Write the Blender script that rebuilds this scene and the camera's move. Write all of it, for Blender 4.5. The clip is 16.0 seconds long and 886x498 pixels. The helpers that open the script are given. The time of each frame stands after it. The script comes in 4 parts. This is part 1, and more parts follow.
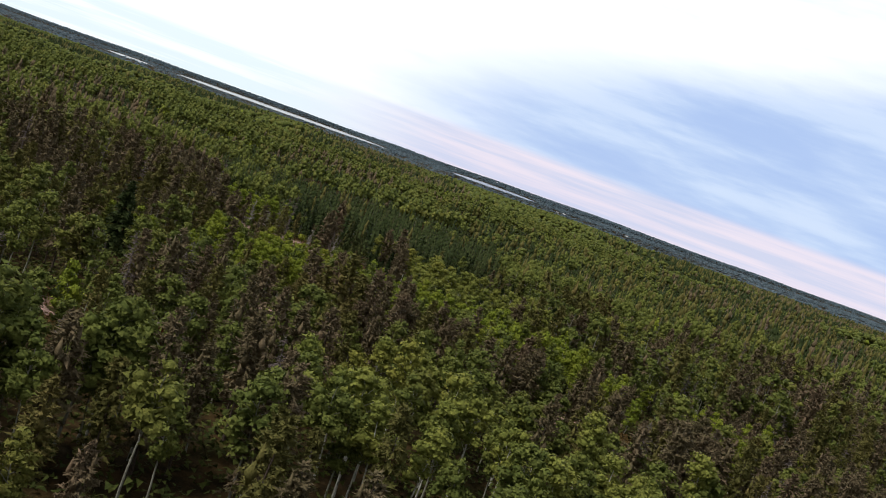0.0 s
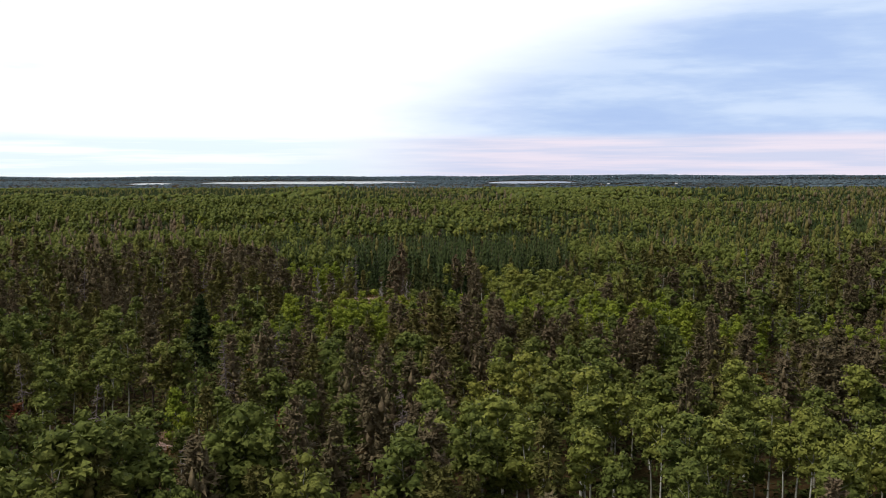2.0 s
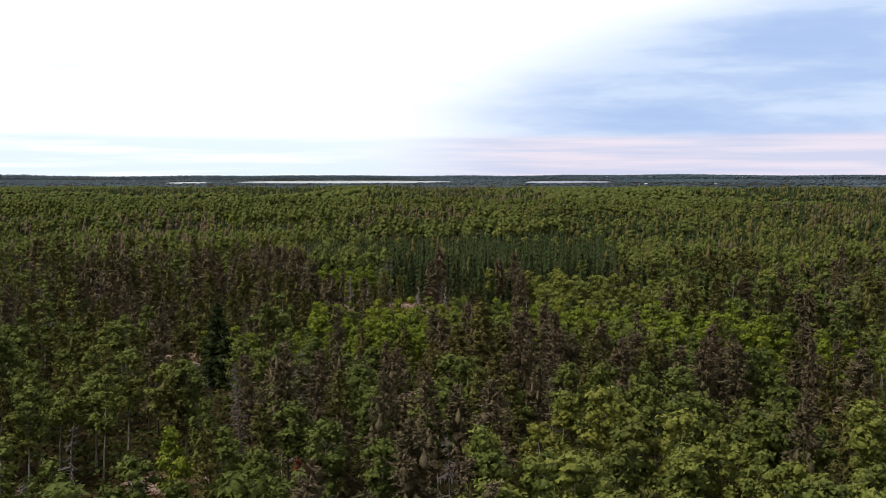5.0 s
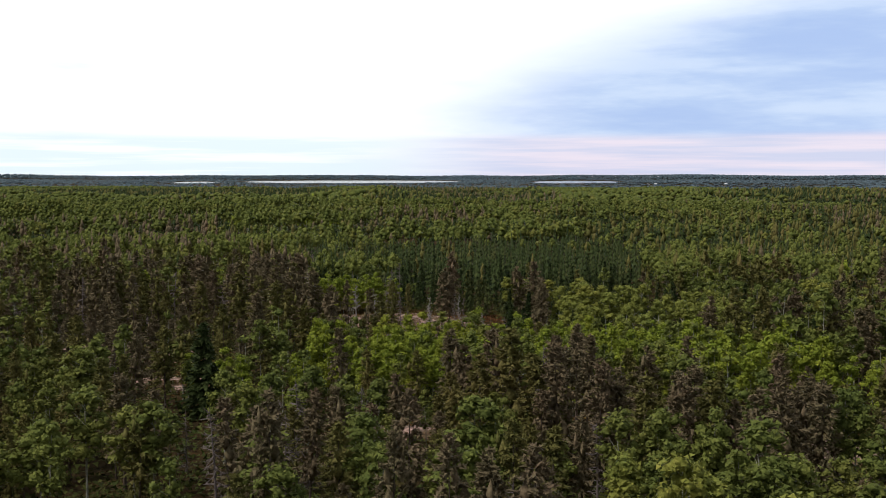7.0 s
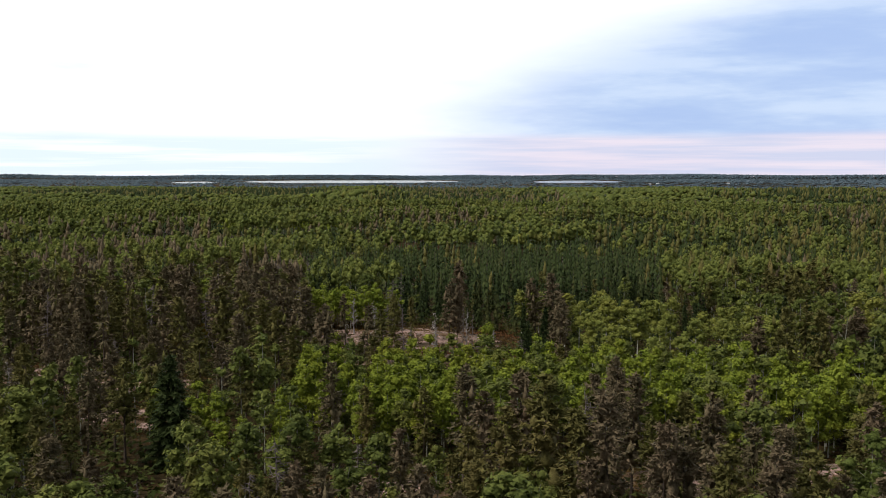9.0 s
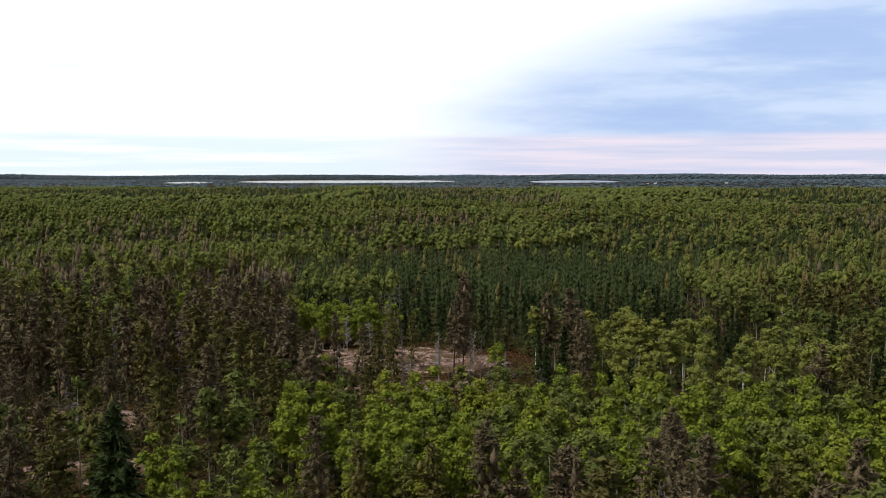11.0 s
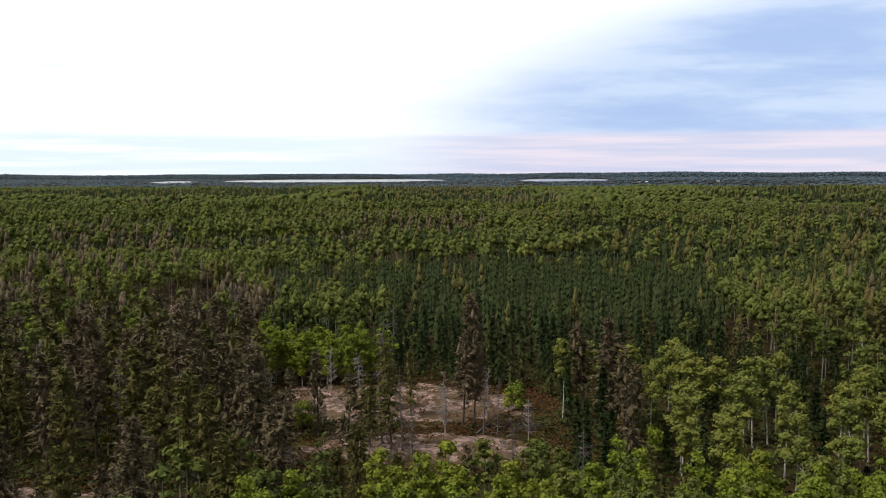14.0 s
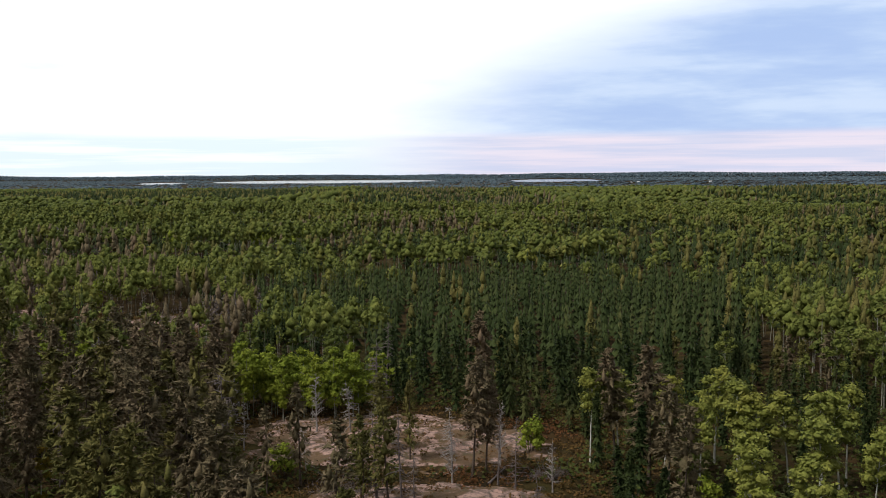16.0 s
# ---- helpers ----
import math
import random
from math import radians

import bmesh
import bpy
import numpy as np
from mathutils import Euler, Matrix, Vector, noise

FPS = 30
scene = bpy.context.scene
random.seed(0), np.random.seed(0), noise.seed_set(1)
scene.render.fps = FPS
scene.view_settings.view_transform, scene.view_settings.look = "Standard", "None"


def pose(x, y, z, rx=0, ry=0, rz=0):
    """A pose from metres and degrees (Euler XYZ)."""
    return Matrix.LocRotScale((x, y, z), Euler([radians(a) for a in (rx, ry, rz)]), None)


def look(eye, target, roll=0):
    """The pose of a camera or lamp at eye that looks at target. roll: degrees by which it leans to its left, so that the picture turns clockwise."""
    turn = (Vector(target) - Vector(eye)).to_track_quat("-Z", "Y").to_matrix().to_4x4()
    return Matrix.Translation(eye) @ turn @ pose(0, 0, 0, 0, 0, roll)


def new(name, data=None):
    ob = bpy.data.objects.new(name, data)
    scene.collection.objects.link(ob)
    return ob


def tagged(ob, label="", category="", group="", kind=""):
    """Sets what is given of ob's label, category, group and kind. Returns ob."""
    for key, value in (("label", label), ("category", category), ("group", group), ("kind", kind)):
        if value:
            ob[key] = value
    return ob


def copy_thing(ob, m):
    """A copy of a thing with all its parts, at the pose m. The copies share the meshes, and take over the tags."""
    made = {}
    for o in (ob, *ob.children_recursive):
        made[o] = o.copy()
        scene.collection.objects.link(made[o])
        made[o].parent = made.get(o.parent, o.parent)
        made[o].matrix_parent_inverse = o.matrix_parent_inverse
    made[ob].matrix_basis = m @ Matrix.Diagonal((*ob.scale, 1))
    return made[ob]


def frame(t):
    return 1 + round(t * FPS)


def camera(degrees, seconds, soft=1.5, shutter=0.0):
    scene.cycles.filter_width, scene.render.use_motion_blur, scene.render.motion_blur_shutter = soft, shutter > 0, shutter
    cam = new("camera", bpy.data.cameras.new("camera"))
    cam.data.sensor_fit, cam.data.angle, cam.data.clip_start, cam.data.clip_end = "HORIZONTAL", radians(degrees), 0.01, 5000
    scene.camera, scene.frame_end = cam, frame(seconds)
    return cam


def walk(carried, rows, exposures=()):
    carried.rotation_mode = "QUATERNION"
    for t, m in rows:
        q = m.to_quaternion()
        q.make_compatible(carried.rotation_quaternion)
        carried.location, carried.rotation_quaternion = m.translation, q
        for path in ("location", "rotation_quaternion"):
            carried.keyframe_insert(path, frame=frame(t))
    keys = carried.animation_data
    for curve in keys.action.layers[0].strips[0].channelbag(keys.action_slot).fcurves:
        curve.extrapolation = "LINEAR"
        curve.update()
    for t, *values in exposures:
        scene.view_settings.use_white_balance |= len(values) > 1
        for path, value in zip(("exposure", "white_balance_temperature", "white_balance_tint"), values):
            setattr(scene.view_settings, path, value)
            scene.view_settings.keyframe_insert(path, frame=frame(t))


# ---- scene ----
cam = camera(49.4, 16.0, soft=1.0)
METRES, EYE, TILT, LEAN, TURN = 136.0, 30.0, 0.8, 0.0, 0.0
ROWS = [
    (0.0, 0.0, 0.0, 0.0, 2.05, -6.1, -19.62),
    (0.5, -0.0053, 0.0132, -0.0013, 2.64, -5.47, -8.78),
    (1.0, -0.009, 0.0159, -0.0023, 2.89, -5.2, 0.16),
    (1.5, -0.0114, 0.0154, -0.0039, 3.19, -5.22, 0.2),
    (2.0, -0.0131, 0.021, -0.006, 3.62, -5.21, 0.2),
    (2.5, -0.0149, 0.033, -0.0079, 4.06, -5.21, 0.21),
    (3.0, -0.0174, 0.05, -0.0093, 4.49, -5.22, 0.19),
    (3.5, -0.0206, 0.0713, -0.01, 4.89, -5.23, 0.16),
    (4.0, -0.0247, 0.0963, -0.0111, 5.22, -5.22, 0.15),
    (6.5, -0.0507, 0.249, -0.0123, 6.07, -5.25, 0.09),
    (7.0, -0.0569, 0.2839, -0.0119, 6.13, -5.24, 0.08),
    (7.5, -0.0634, 0.3198, -0.0113, 6.14, -5.25, 0.09),
    (8.0, -0.0697, 0.3566, -0.0111, 6.16, -5.26, 0.12),
    (8.5, -0.0763, 0.3937, -0.0107, 6.15, -5.26, 0.13),
    (9.0, -0.0828, 0.4311, -0.0106, 6.12, -5.26, 0.11),
    (11.5, -0.1173, 0.6256, -0.0095, 5.78, -5.29, 0.17),
    (12.0, -0.1242, 0.6651, -0.0093, 5.68, -5.31, 0.18),
    (12.5, -0.1313, 0.7048, -0.0092, 5.57, -5.34, 0.2),
    (13.0, -0.1387, 0.7438, -0.0092, 5.44, -5.36, 0.22),
    (13.5, -0.1457, 0.7831, -0.0096, 5.31, -5.36, 0.26),
    (14.0, -0.1527, 0.822, -0.0099, 5.17, -5.36, 0.31),
    (14.5, -0.1595, 0.8611, -0.0102, 5.03, -5.37, 0.35),
    (15.0, -0.1664, 0.9002, -0.0112, 4.88, -5.36, 0.37),
    (15.5, -0.1731, 0.939, -0.0123, 4.73, -5.35, 0.39),
    (16.0, -0.1797, 0.9782, -0.0137, 4.58, -5.32, 0.45),
]
walk(cam, [(t, pose(0, 0, EYE, TILT, LEAN, TURN) @ pose(METRES * x, METRES * y, METRES * z, 90 + pitch, roll, yaw)) for t, x, y, z, yaw, pitch, roll in ROWS])

# ---- sky and light ----
SUN_AZ, SUN_EL = radians(-120), radians(52)  # from north (y), clockwise; behind cloud
rng = np.random.default_rng(11)


class Nodes:
    """Short forms for building a node tree."""

    def __init__(self, tree):
        self.tree = tree
        tree.nodes.clear()

    def add(self, kind):
        return self.tree.nodes.new(kind)

    def link(self, a, b):
        self.tree.links.new(a, b)

    def feed(self, socket, value):
        if isinstance(value, bpy.types.NodeSocket):
            self.link(value, socket)
        else:
            socket.default_value = value

    def math(self, op, a, b=0.0, clamp=False):
        node = self.add("ShaderNodeMath")
        node.operation, node.use_clamp = op, clamp
        self.feed(node.inputs[0], a)
        self.feed(node.inputs[1], b)
        return node.outputs[0]

    def step(self, value, low, high, to_low=0.0, to_high=1.0):
        node = self.add("ShaderNodeMapRange")
        node.interpolation_type = "SMOOTHSTEP"
        for i, v in enumerate((value, low, high, to_low, to_high)):
            self.feed(node.inputs[i], v)
        return node.outputs[0]

    def mix(self, fac, a, b, blend="MIX"):
        node = self.add("ShaderNodeMix")
        node.data_type, node.blend_type = "RGBA", blend
        self.feed(node.inputs[0], fac)
        self.feed(node.inputs[6], a if isinstance(a, bpy.types.NodeSocket) else (*a, 1.0))
        self.feed(node.inputs[7], b if isinstance(b, bpy.types.NodeSocket) else (*b, 1.0))
        return node.outputs[2]

    def noise(self, vector, scale, detail=3.0, rough=0.55):
        node = self.add("ShaderNodeTexNoise")
        if vector is not None:
            self.link(vector, node.inputs["Vector"])
        node.inputs["Scale"].default_value = scale
        node.inputs["Detail"].default_value = detail
        node.inputs["Roughness"].default_value = rough
        return node.outputs[0]


def make_sky():
    world = bpy.data.worlds.new("overcast_sky")
    scene.world = world
    world.use_nodes = True
    n = Nodes(world.node_tree)
    sky = n.add("ShaderNodeTexSky")
    sky.sky_type, sky.sun_disc = "NISHITA", False
    sky.sun_elevation, sky.sun_rotation = SUN_EL, SUN_AZ
    clear = n.mix(1.0, sky.outputs[0], (0.1, 0.1, 0.1), "MULTIPLY")
    way = n.add("ShaderNodeTexCoord").outputs["Generated"]
    xyz = n.add("ShaderNodeSeparateXYZ")
    n.link(way, xyz.inputs[0])
    x, y, z = xyz.outputs
    el = n.math("MULTIPLY", n.math("ARCSINE", z), 57.2958)
    az = n.math("MULTIPLY", n.math("ARCTAN2", x, y), 57.2958)
    flat = n.add("ShaderNodeCombineXYZ")
    n.link(n.math("MULTIPLY", n.math("ADD", az, n.math("MULTIPLY", el, 1.6)), 0.035), flat.inputs[0])
    n.link(n.math("MULTIPLY", n.math("SUBTRACT", el, n.math("MULTIPLY", az, 0.04)), 0.2), flat.inputs[1])
    warp = n.noise(flat.outputs[0], 1.1, 6.0, 0.58)
    streak = n.noise(flat.outputs[0], 2.6, 6.0, 0.55)
    fine = n.add("ShaderNodeCombineXYZ")
    n.link(n.math("MULTIPLY", az, 0.05), fine.inputs[0])
    n.link(n.math("MULTIPLY", el, 1.1), fine.inputs[1])
    thin = n.noise(fine.outputs[0], 1.4, 4.0, 0.55)
    # bright cloud sheet, a little uneven
    white = n.mix(n.step(streak, 0.5, 0.78), (1.16, 1.2, 1.24), (0.95, 1.02, 1.1))
    # slate-blue cloud bank that begins ahead and goes on round to the east
    wob = n.math("MULTIPLY", n.math("SUBTRACT", warp, 0.5), 20.0)
    edge = n.math("ADD", n.math("SUBTRACT", az, n.math("MULTIPLY", el, 0.7)), wob)
    bank = n.step(edge, -16.0, 3.0)
    rising = n.math("SUBTRACT", el, n.math("MULTIPLY", az, 0.25))
    bank = n.math("MULTIPLY", bank, n.step(n.math("ADD", rising, n.math("MULTIPLY", wob, 0.28)), 9.5, 4.2))
    bank = n.math("MULTIPLY", bank, n.step(az, 130.0, 80.0))
    bank = n.math("MULTIPLY", bank, n.step(streak, 0.7, 0.46, 0.8, 1.0), clamp=True)
    slate = n.mix(n.step(streak, 0.32, 0.62), (0.45, 0.6, 0.93), (0.58, 0.725, 0.99))
    cloud = n.mix(bank, white, slate)
    # thin veils low over the horizon: pale cyan to the west, rosy below the bank
    low = n.step(el, 2.5, 1.9)
    rosy = n.math("MULTIPLY", low, n.step(az, -16.0, 2.0))
    cloud = n.mix(n.math("MULTIPLY", rosy, 0.9), cloud, n.mix(n.step(thin, 0.36, 0.62), (0.68, 0.71, 0.91), (0.93, 0.83, 0.94)))
    pale = n.math("MULTIPLY", low, n.step(az, -2.0, -14.0))
    cloud = n.mix(n.math("MULTIPLY", pale, n.step(thin, 0.38, 0.56, 0.2, 0.8)), cloud, (0.8, 0.95, 1.02))
    # bright low ahead; the unseen sky elsewhere is dimmed to deepen shade among trees
    front = n.math("MULTIPLY", n.step(el, 32.0, 11.0), n.step(n.math("ABSOLUTE", n.math("ADD", az, 8.0)), 80.0, 36.0))
    lift = n.math("ADD", n.math("MULTIPLY", front, 0.62), 0.38)
    high = n.add("ShaderNodeVectorMath")
    high.operation = "SCALE"
    n.link(cloud, high.inputs[0])
    n.link(lift, high.inputs["Scale"])
    cloud = high.outputs[0]
    both = n.mix(0.94, clear, cloud)
    shade = n.add("ShaderNodeBackground")
    n.link(both, shade.inputs[0])
    shade.inputs[1].default_value = 1.0
    n.link(shade.outputs[0], n.add("ShaderNodeOutputWorld").inputs[0])


make_sky()
sun = new("sun", bpy.data.lights.new("sun", "SUN"))
sun.data.energy, sun.data.angle, sun.data.color = 2.7, radians(18), (1.0, 0.96, 0.9)
sun.matrix_basis = look((0, 0, 0), (-math.sin(SUN_AZ) * math.cos(SUN_EL), -math.cos(SUN_AZ) * math.cos(SUN_EL), -math.sin(SUN_EL)))


# ---- materials ----
def surface(name):
    mat = bpy.data.materials.new(name)
    mat.use_nodes = True
    n = Nodes(mat.node_tree)
    bsdf = n.add("ShaderNodeBsdfPrincipled")
    out = n.add("ShaderNodeOutputMaterial")
    n.link(bsdf.outputs[0], out.inputs[0])
    return mat, n, bsdf, out


def foliage(name, a, b, c, glow=0.25, amount=0.35):
    """Leaves or needles: tree-to-tree colour between a and b, touches of c, each spray a little lighter or darker."""
    mat, n, bsdf, out = surface(name)
    info = n.add("ShaderNodeObjectInfo")
    geo = n.add("ShaderNodeNewGeometry")
    broad = n.noise(geo.outputs["Position"], 0.26, 2.0, 0.6)
    tree = n.math("ADD", n.math("MULTIPLY", info.outputs["Random"], 0.5), n.math("MULTIPLY", n.step(broad, 0.34, 0.66), 0.5))
    col = n.mix(tree, a, b)
    odd = n.noise(geo.outputs["Position"], 0.05, 3.0)
    col = n.mix(n.math("MULTIPLY", n.step(odd, 0.52, 0.68), amount), col, c)
    island = geo.outputs["Random Per Island"]
    hsv = n.add("ShaderNodeHueSaturation")
    n.link(col, hsv.inputs["Color"])
    tuft = n.noise(geo.outputs["Position"], 4.6, 4.0, 0.7)
    value = n.math("ADD", n.math("MULTIPLY", island, 0.3), 0.85)
    n.link(n.math("MULTIPLY", value, n.step(tuft, 0.33, 0.66, 0.72, 1.26)), hsv.inputs["Value"])
    bump = n.add("ShaderNodeBump")
    bump.inputs["Strength"].default_value = 0.5
    bump.inputs["Distance"].default_value = 0.2
    n.link(tuft, bump.inputs["Height"])
    n.link(bump.outputs[0], bsdf.inputs["Normal"])
    n.link(n.math("ADD", n.math("MULTIPLY", island, -0.02), 0.51), hsv.inputs["Hue"])
    n.link(hsv.outputs[0], bsdf.inputs["Base Color"])
    bsdf.inputs["Roughness"].default_value = 0.62
    bsdf.inputs["Specular IOR Level"].default_value = 0.06
    thin = n.add("ShaderNodeBsdfTranslucent")
    n.link(hsv.outputs[0], thin.inputs[0])
    both = n.add("ShaderNodeMixShader")
    both.inputs[0].default_value = glow
    n.link(bsdf.outputs[0], both.inputs[1])
    n.link(thin.outputs[0], both.inputs[2])
    n.link(both.outputs[0], out.inputs[0])
    return mat


def bark(name, a, b, scale, dark=0.0):
    mat, n, bsdf, out = surface(name)
    geo = n.add("ShaderNodeNewGeometry")
    stretch = n.add("ShaderNodeMapping")
    stretch.inputs["Scale"].default_value = (1.0, 1.0, 0.5)
    n.link(geo.outputs["Position"], stretch.inputs[0])
    grain = n.noise(stretch.outputs[0], scale, 4.0, 0.65)
    blot = n.noise(geo.outputs["Position"], 1.1, 2.0)
    col = n.mix(n.step(grain, 0.38, 0.66), a, b)
    col = n.mix(n.math("MULTIPLY", n.step(blot, 0.55, 0.72), dark), col, (0.05, 0.045, 0.04))
    n.link(col, bsdf.inputs["Base Color"])
    bsdf.inputs["Roughness"].default_value = 0.85
    bsdf.inputs["Specular IOR Level"].default_value = 0.1
    bump = n.add("ShaderNodeBump")
    bump.inputs["Strength"].default_value = 0.6
    n.link(grain, bump.inputs["Height"])
    n.link(bump.outputs[0], bsdf.inputs["Normal"])
    return mat


ASPEN = foliage("aspen_leaves", (0.082, 0.104, 0.026), (0.176, 0.196, 0.046), (0.2, 0.168, 0.04), 0.14)
BRIGHT = foliage("young_aspen_leaves", (0.16, 0.205, 0.026), (0.235, 0.268, 0.034), (0.225, 0.2, 0.03), 0.14)
BIRCH = foliage("birch_leaves", (0.16, 0.185, 0.042), (0.225, 0.232, 0.05), (0.25, 0.215, 0.038), 0.14)
PINE = foliage("drought_browned_pine_needles", (0.12, 0.1, 0.052), (0.165, 0.126, 0.076), (0.175, 0.118, 0.078), 0.06, 0.5)
OLIVE = foliage("olive_pine_needles", (0.1, 0.1, 0.03), (0.152, 0.134, 0.042), (0.16, 0.115, 0.046), 0.06)
SPRUCE = foliage("spruce_needles", (0.018, 0.03, 0.01), (0.05, 0.067, 0.021), (0.078, 0.08, 0.027), 0.04, 0.6)
RUST = foliage("rust_red_needles", (0.13, 0.045, 0.022), (0.16, 0.06, 0.028), (0.1, 0.05, 0.03), 0.1)
GOLD = foliage("yellowing_leaves", (0.24, 0.15, 0.02), (0.2, 0.16, 0.02), (0.15, 0.15, 0.02), 0.3)
SHRUB = foliage("shrub_leaves", (0.035, 0.05, 0.013), (0.075, 0.085, 0.02), (0.09, 0.068, 0.022), 0.08)
SCRUB = foliage("low_scrub_leaves", (0.07, 0.054, 0.017), (0.135, 0.078, 0.026), (0.15, 0.055, 0.026), 0.15, 0.6)
# aerial haze put into the base colour of the farthest woods
HAZED = foliage("haze_tinted_far_woods", (0.075, 0.11, 0.135), (0.1, 0.135, 0.16), (0.11, 0.14, 0.13), 0.05)
WHITE_BARK = bark("white_birch_bark", (0.62, 0.6, 0.54), (0.42, 0.4, 0.35), 5.0, 0.7)
ASPEN_BARK = bark("grey_green_aspen_bark", (0.34, 0.33, 0.27), (0.2, 0.19, 0.15), 5.0, 0.6)
PINE_BARK = bark("grey_brown_pine_bark", (0.12, 0.09, 0.07), (0.06, 0.045, 0.037), 9.0)
DEAD_BARK = bark("weathered_grey_deadwood", (0.19, 0.155, 0.147), (0.11, 0.09, 0.086), 8.0)
PALE_DEAD = bark("bleached_deadwood", (0.38, 0.345, 0.325), (0.23, 0.2, 0.185), 8.0)


def make_ground_material():
    mat, n, bsdf, out = surface("forest_floor")
    geo = n.add("ShaderNodeNewGeometry")
    at = geo.outputs["Position"]
    big, mid, small = n.noise(at, 0.06, 4.0), n.noise(at, 0.5, 5.0), n.noise(at, 5.0, 5.0, 0.7)
    col = n.mix(n.step(mid, 0.36, 0.66), (0.02, 0.015, 0.007), (0.055, 0.034, 0.014))
    col = n.mix(n.math("MULTIPLY", n.step(big, 0.5, 0.66), 0.5), col, (0.06, 0.06, 0.016))
    col = n.mix(n.math("MULTIPLY", n.step(small, 0.5, 0.7), 0.4), col, (0.12, 0.07, 0.03))
    n.link(col, bsdf.inputs["Base Color"])
    bsdf.inputs["Roughness"].default_value = 0.95
    bsdf.inputs["Specular IOR Level"].default_value = 0.05
    bump = n.add("ShaderNodeBump")
    bump.inputs["Strength"].default_value = 0.8
    bump.inputs["Distance"].default_value = 0.2
    n.link(n.math("ADD", mid, n.math("MULTIPLY", small, 0.5)), bump.inputs["Height"])
    n.link(bump.outputs[0], bsdf.inputs["Normal"])
    return mat


def make_rock_material():
    mat, n, bsdf, out = surface("pink_granite_with_lichen")
    geo = n.add("ShaderNodeNewGeometry")
    at = geo.outputs["Position"]
    big, mid, small = n.noise(at, 0.22, 4.0), n.noise(at, 0.9, 6.0, 0.62), n.noise(at, 3.2, 6.0, 0.75)
    col = n.mix(n.step(mid, 0.42, 0.58), (0.4, 0.25, 0.2), (0.17, 0.105, 0.085))
    seam = n.add("ShaderNodeTexVoronoi")
    seam.feature = "DISTANCE_TO_EDGE"
    seam.inputs["Scale"].default_value = 0.55
    bent = n.add("ShaderNodeVectorMath")
    bent.operation = "MULTIPLY_ADD"
    n.link(n.mix(1.0, at, mid, "ADD"), bent.inputs[0])
    bent.inputs[1].default_value, bent.inputs[2].default_value = (0.7, 1.5, 1.0), (0, 0, 0)
    n.link(bent.outputs[0], seam.inputs["Vector"])
    col = n.mix(n.step(seam.outputs["Distance"], 0.1, 0.0, 0.0, 0.8), col, (0.06, 0.05, 0.035))
    col = n.mix(n.math("MULTIPLY", n.step(small, 0.5, 0.66), 0.5), col, (0.4, 0.285, 0.235))
    col = n.mix(n.math("MULTIPLY", n.step(small, 0.47, 0.36), 0.8), col, (0.09, 0.072, 0.064))
    col = n.mix(n.math("MULTIPLY", n.step(n.math("ADD", big, n.math("MULTIPLY", n.math("SUBTRACT", mid, 0.5), 0.5)), 0.46, 0.53), 0.9), col, (0.11, 0.062, 0.024))
    col = n.mix(n.math("MULTIPLY", n.step(mid, 0.55, 0.64), 0.75), col, (0.07, 0.058, 0.022))
    n.link(col, bsdf.inputs["Base Color"])
    bsdf.inputs["Roughness"].default_value = 0.9
    bump = n.add("ShaderNodeBump")
    bump.inputs["Strength"].default_value = 0.9
    bump.inputs["Distance"].default_value = 0.25
    n.link(n.math("ADD", mid, n.math("MULTIPLY", small, 0.4)), bump.inputs["Height"])
    n.link(bump.outputs[0], bsdf.inputs["Normal"])
    return mat


def make_water_material():
    mat, n, bsdf, out = surface("lake_water")
    bsdf.inputs["Base Color"].default_value = (0.02, 0.03, 0.035, 1)
    bsdf.inputs["Roughness"].default_value = 0.15
    bsdf.inputs["IOR"].default_value = 1.33
    bump = n.add("ShaderNodeBump")
    bump.inputs["Strength"].default_value = 0.35
    n.link(n.noise(n.add("ShaderNodeNewGeometry").outputs["Position"], 0.8, 3.0), bump.inputs["Height"])
    n.link(bump.outputs[0], bsdf.inputs["Normal"])
    return mat


GROUND, ROCK, WATER = make_ground_material(), make_rock_material(), make_water_material()


# ---- mesh helpers ----
def mesh_from(name, chunks):
    """One mesh from chunks of (vertices, quads or triangles, material). Faces of a chunk share one size."""
    mats, verts, faces, sizes, which = [], [], [], [], []
    base = 0
    for v, f, mat in chunks:
        if mat not in mats:
            mats.append(mat)
        v, f = np.asarray(v, np.float32).reshape(-1, 3), np.asarray(f, np.int64)
        verts.append(v)
        faces.append((f + base).ravel())
        sizes.append(np.full(len(f), f.shape[1]))
        which.append(np.full(len(f), mats.index(mat)))
        base += len(v)
    verts, faces, sizes, which = np.concatenate(verts), np.concatenate(faces), np.concatenate(sizes), np.concatenate(which)
    me = bpy.data.meshes.new(name)
    me.vertices.add(len(verts))
    me.vertices.foreach_set("co", verts.ravel())
    me.loops.add(len(faces))
    me.loops.foreach_set("vertex_index", faces.astype(np.int32))
    me.polygons.add(len(sizes))
    me.polygons.foreach_set("loop_start", np.concatenate([[0], np.cumsum(sizes)[:-1]]).astype(np.int32))
    me.polygons.foreach_set("material_index", which.astype(np.int32))
    for mat in mats:
        me.materials.append(mat)
    me.update(calc_edges=True)
    me.validate()
    return me


def part(name, me, parent, label=""):
    ob = new(name, me)
    ob.parent = parent
    return tagged(ob, label) if label else ob


def unit(v):
    return v / np.maximum(np.linalg.norm(v, axis=-1, keepdims=True), 1e-9)


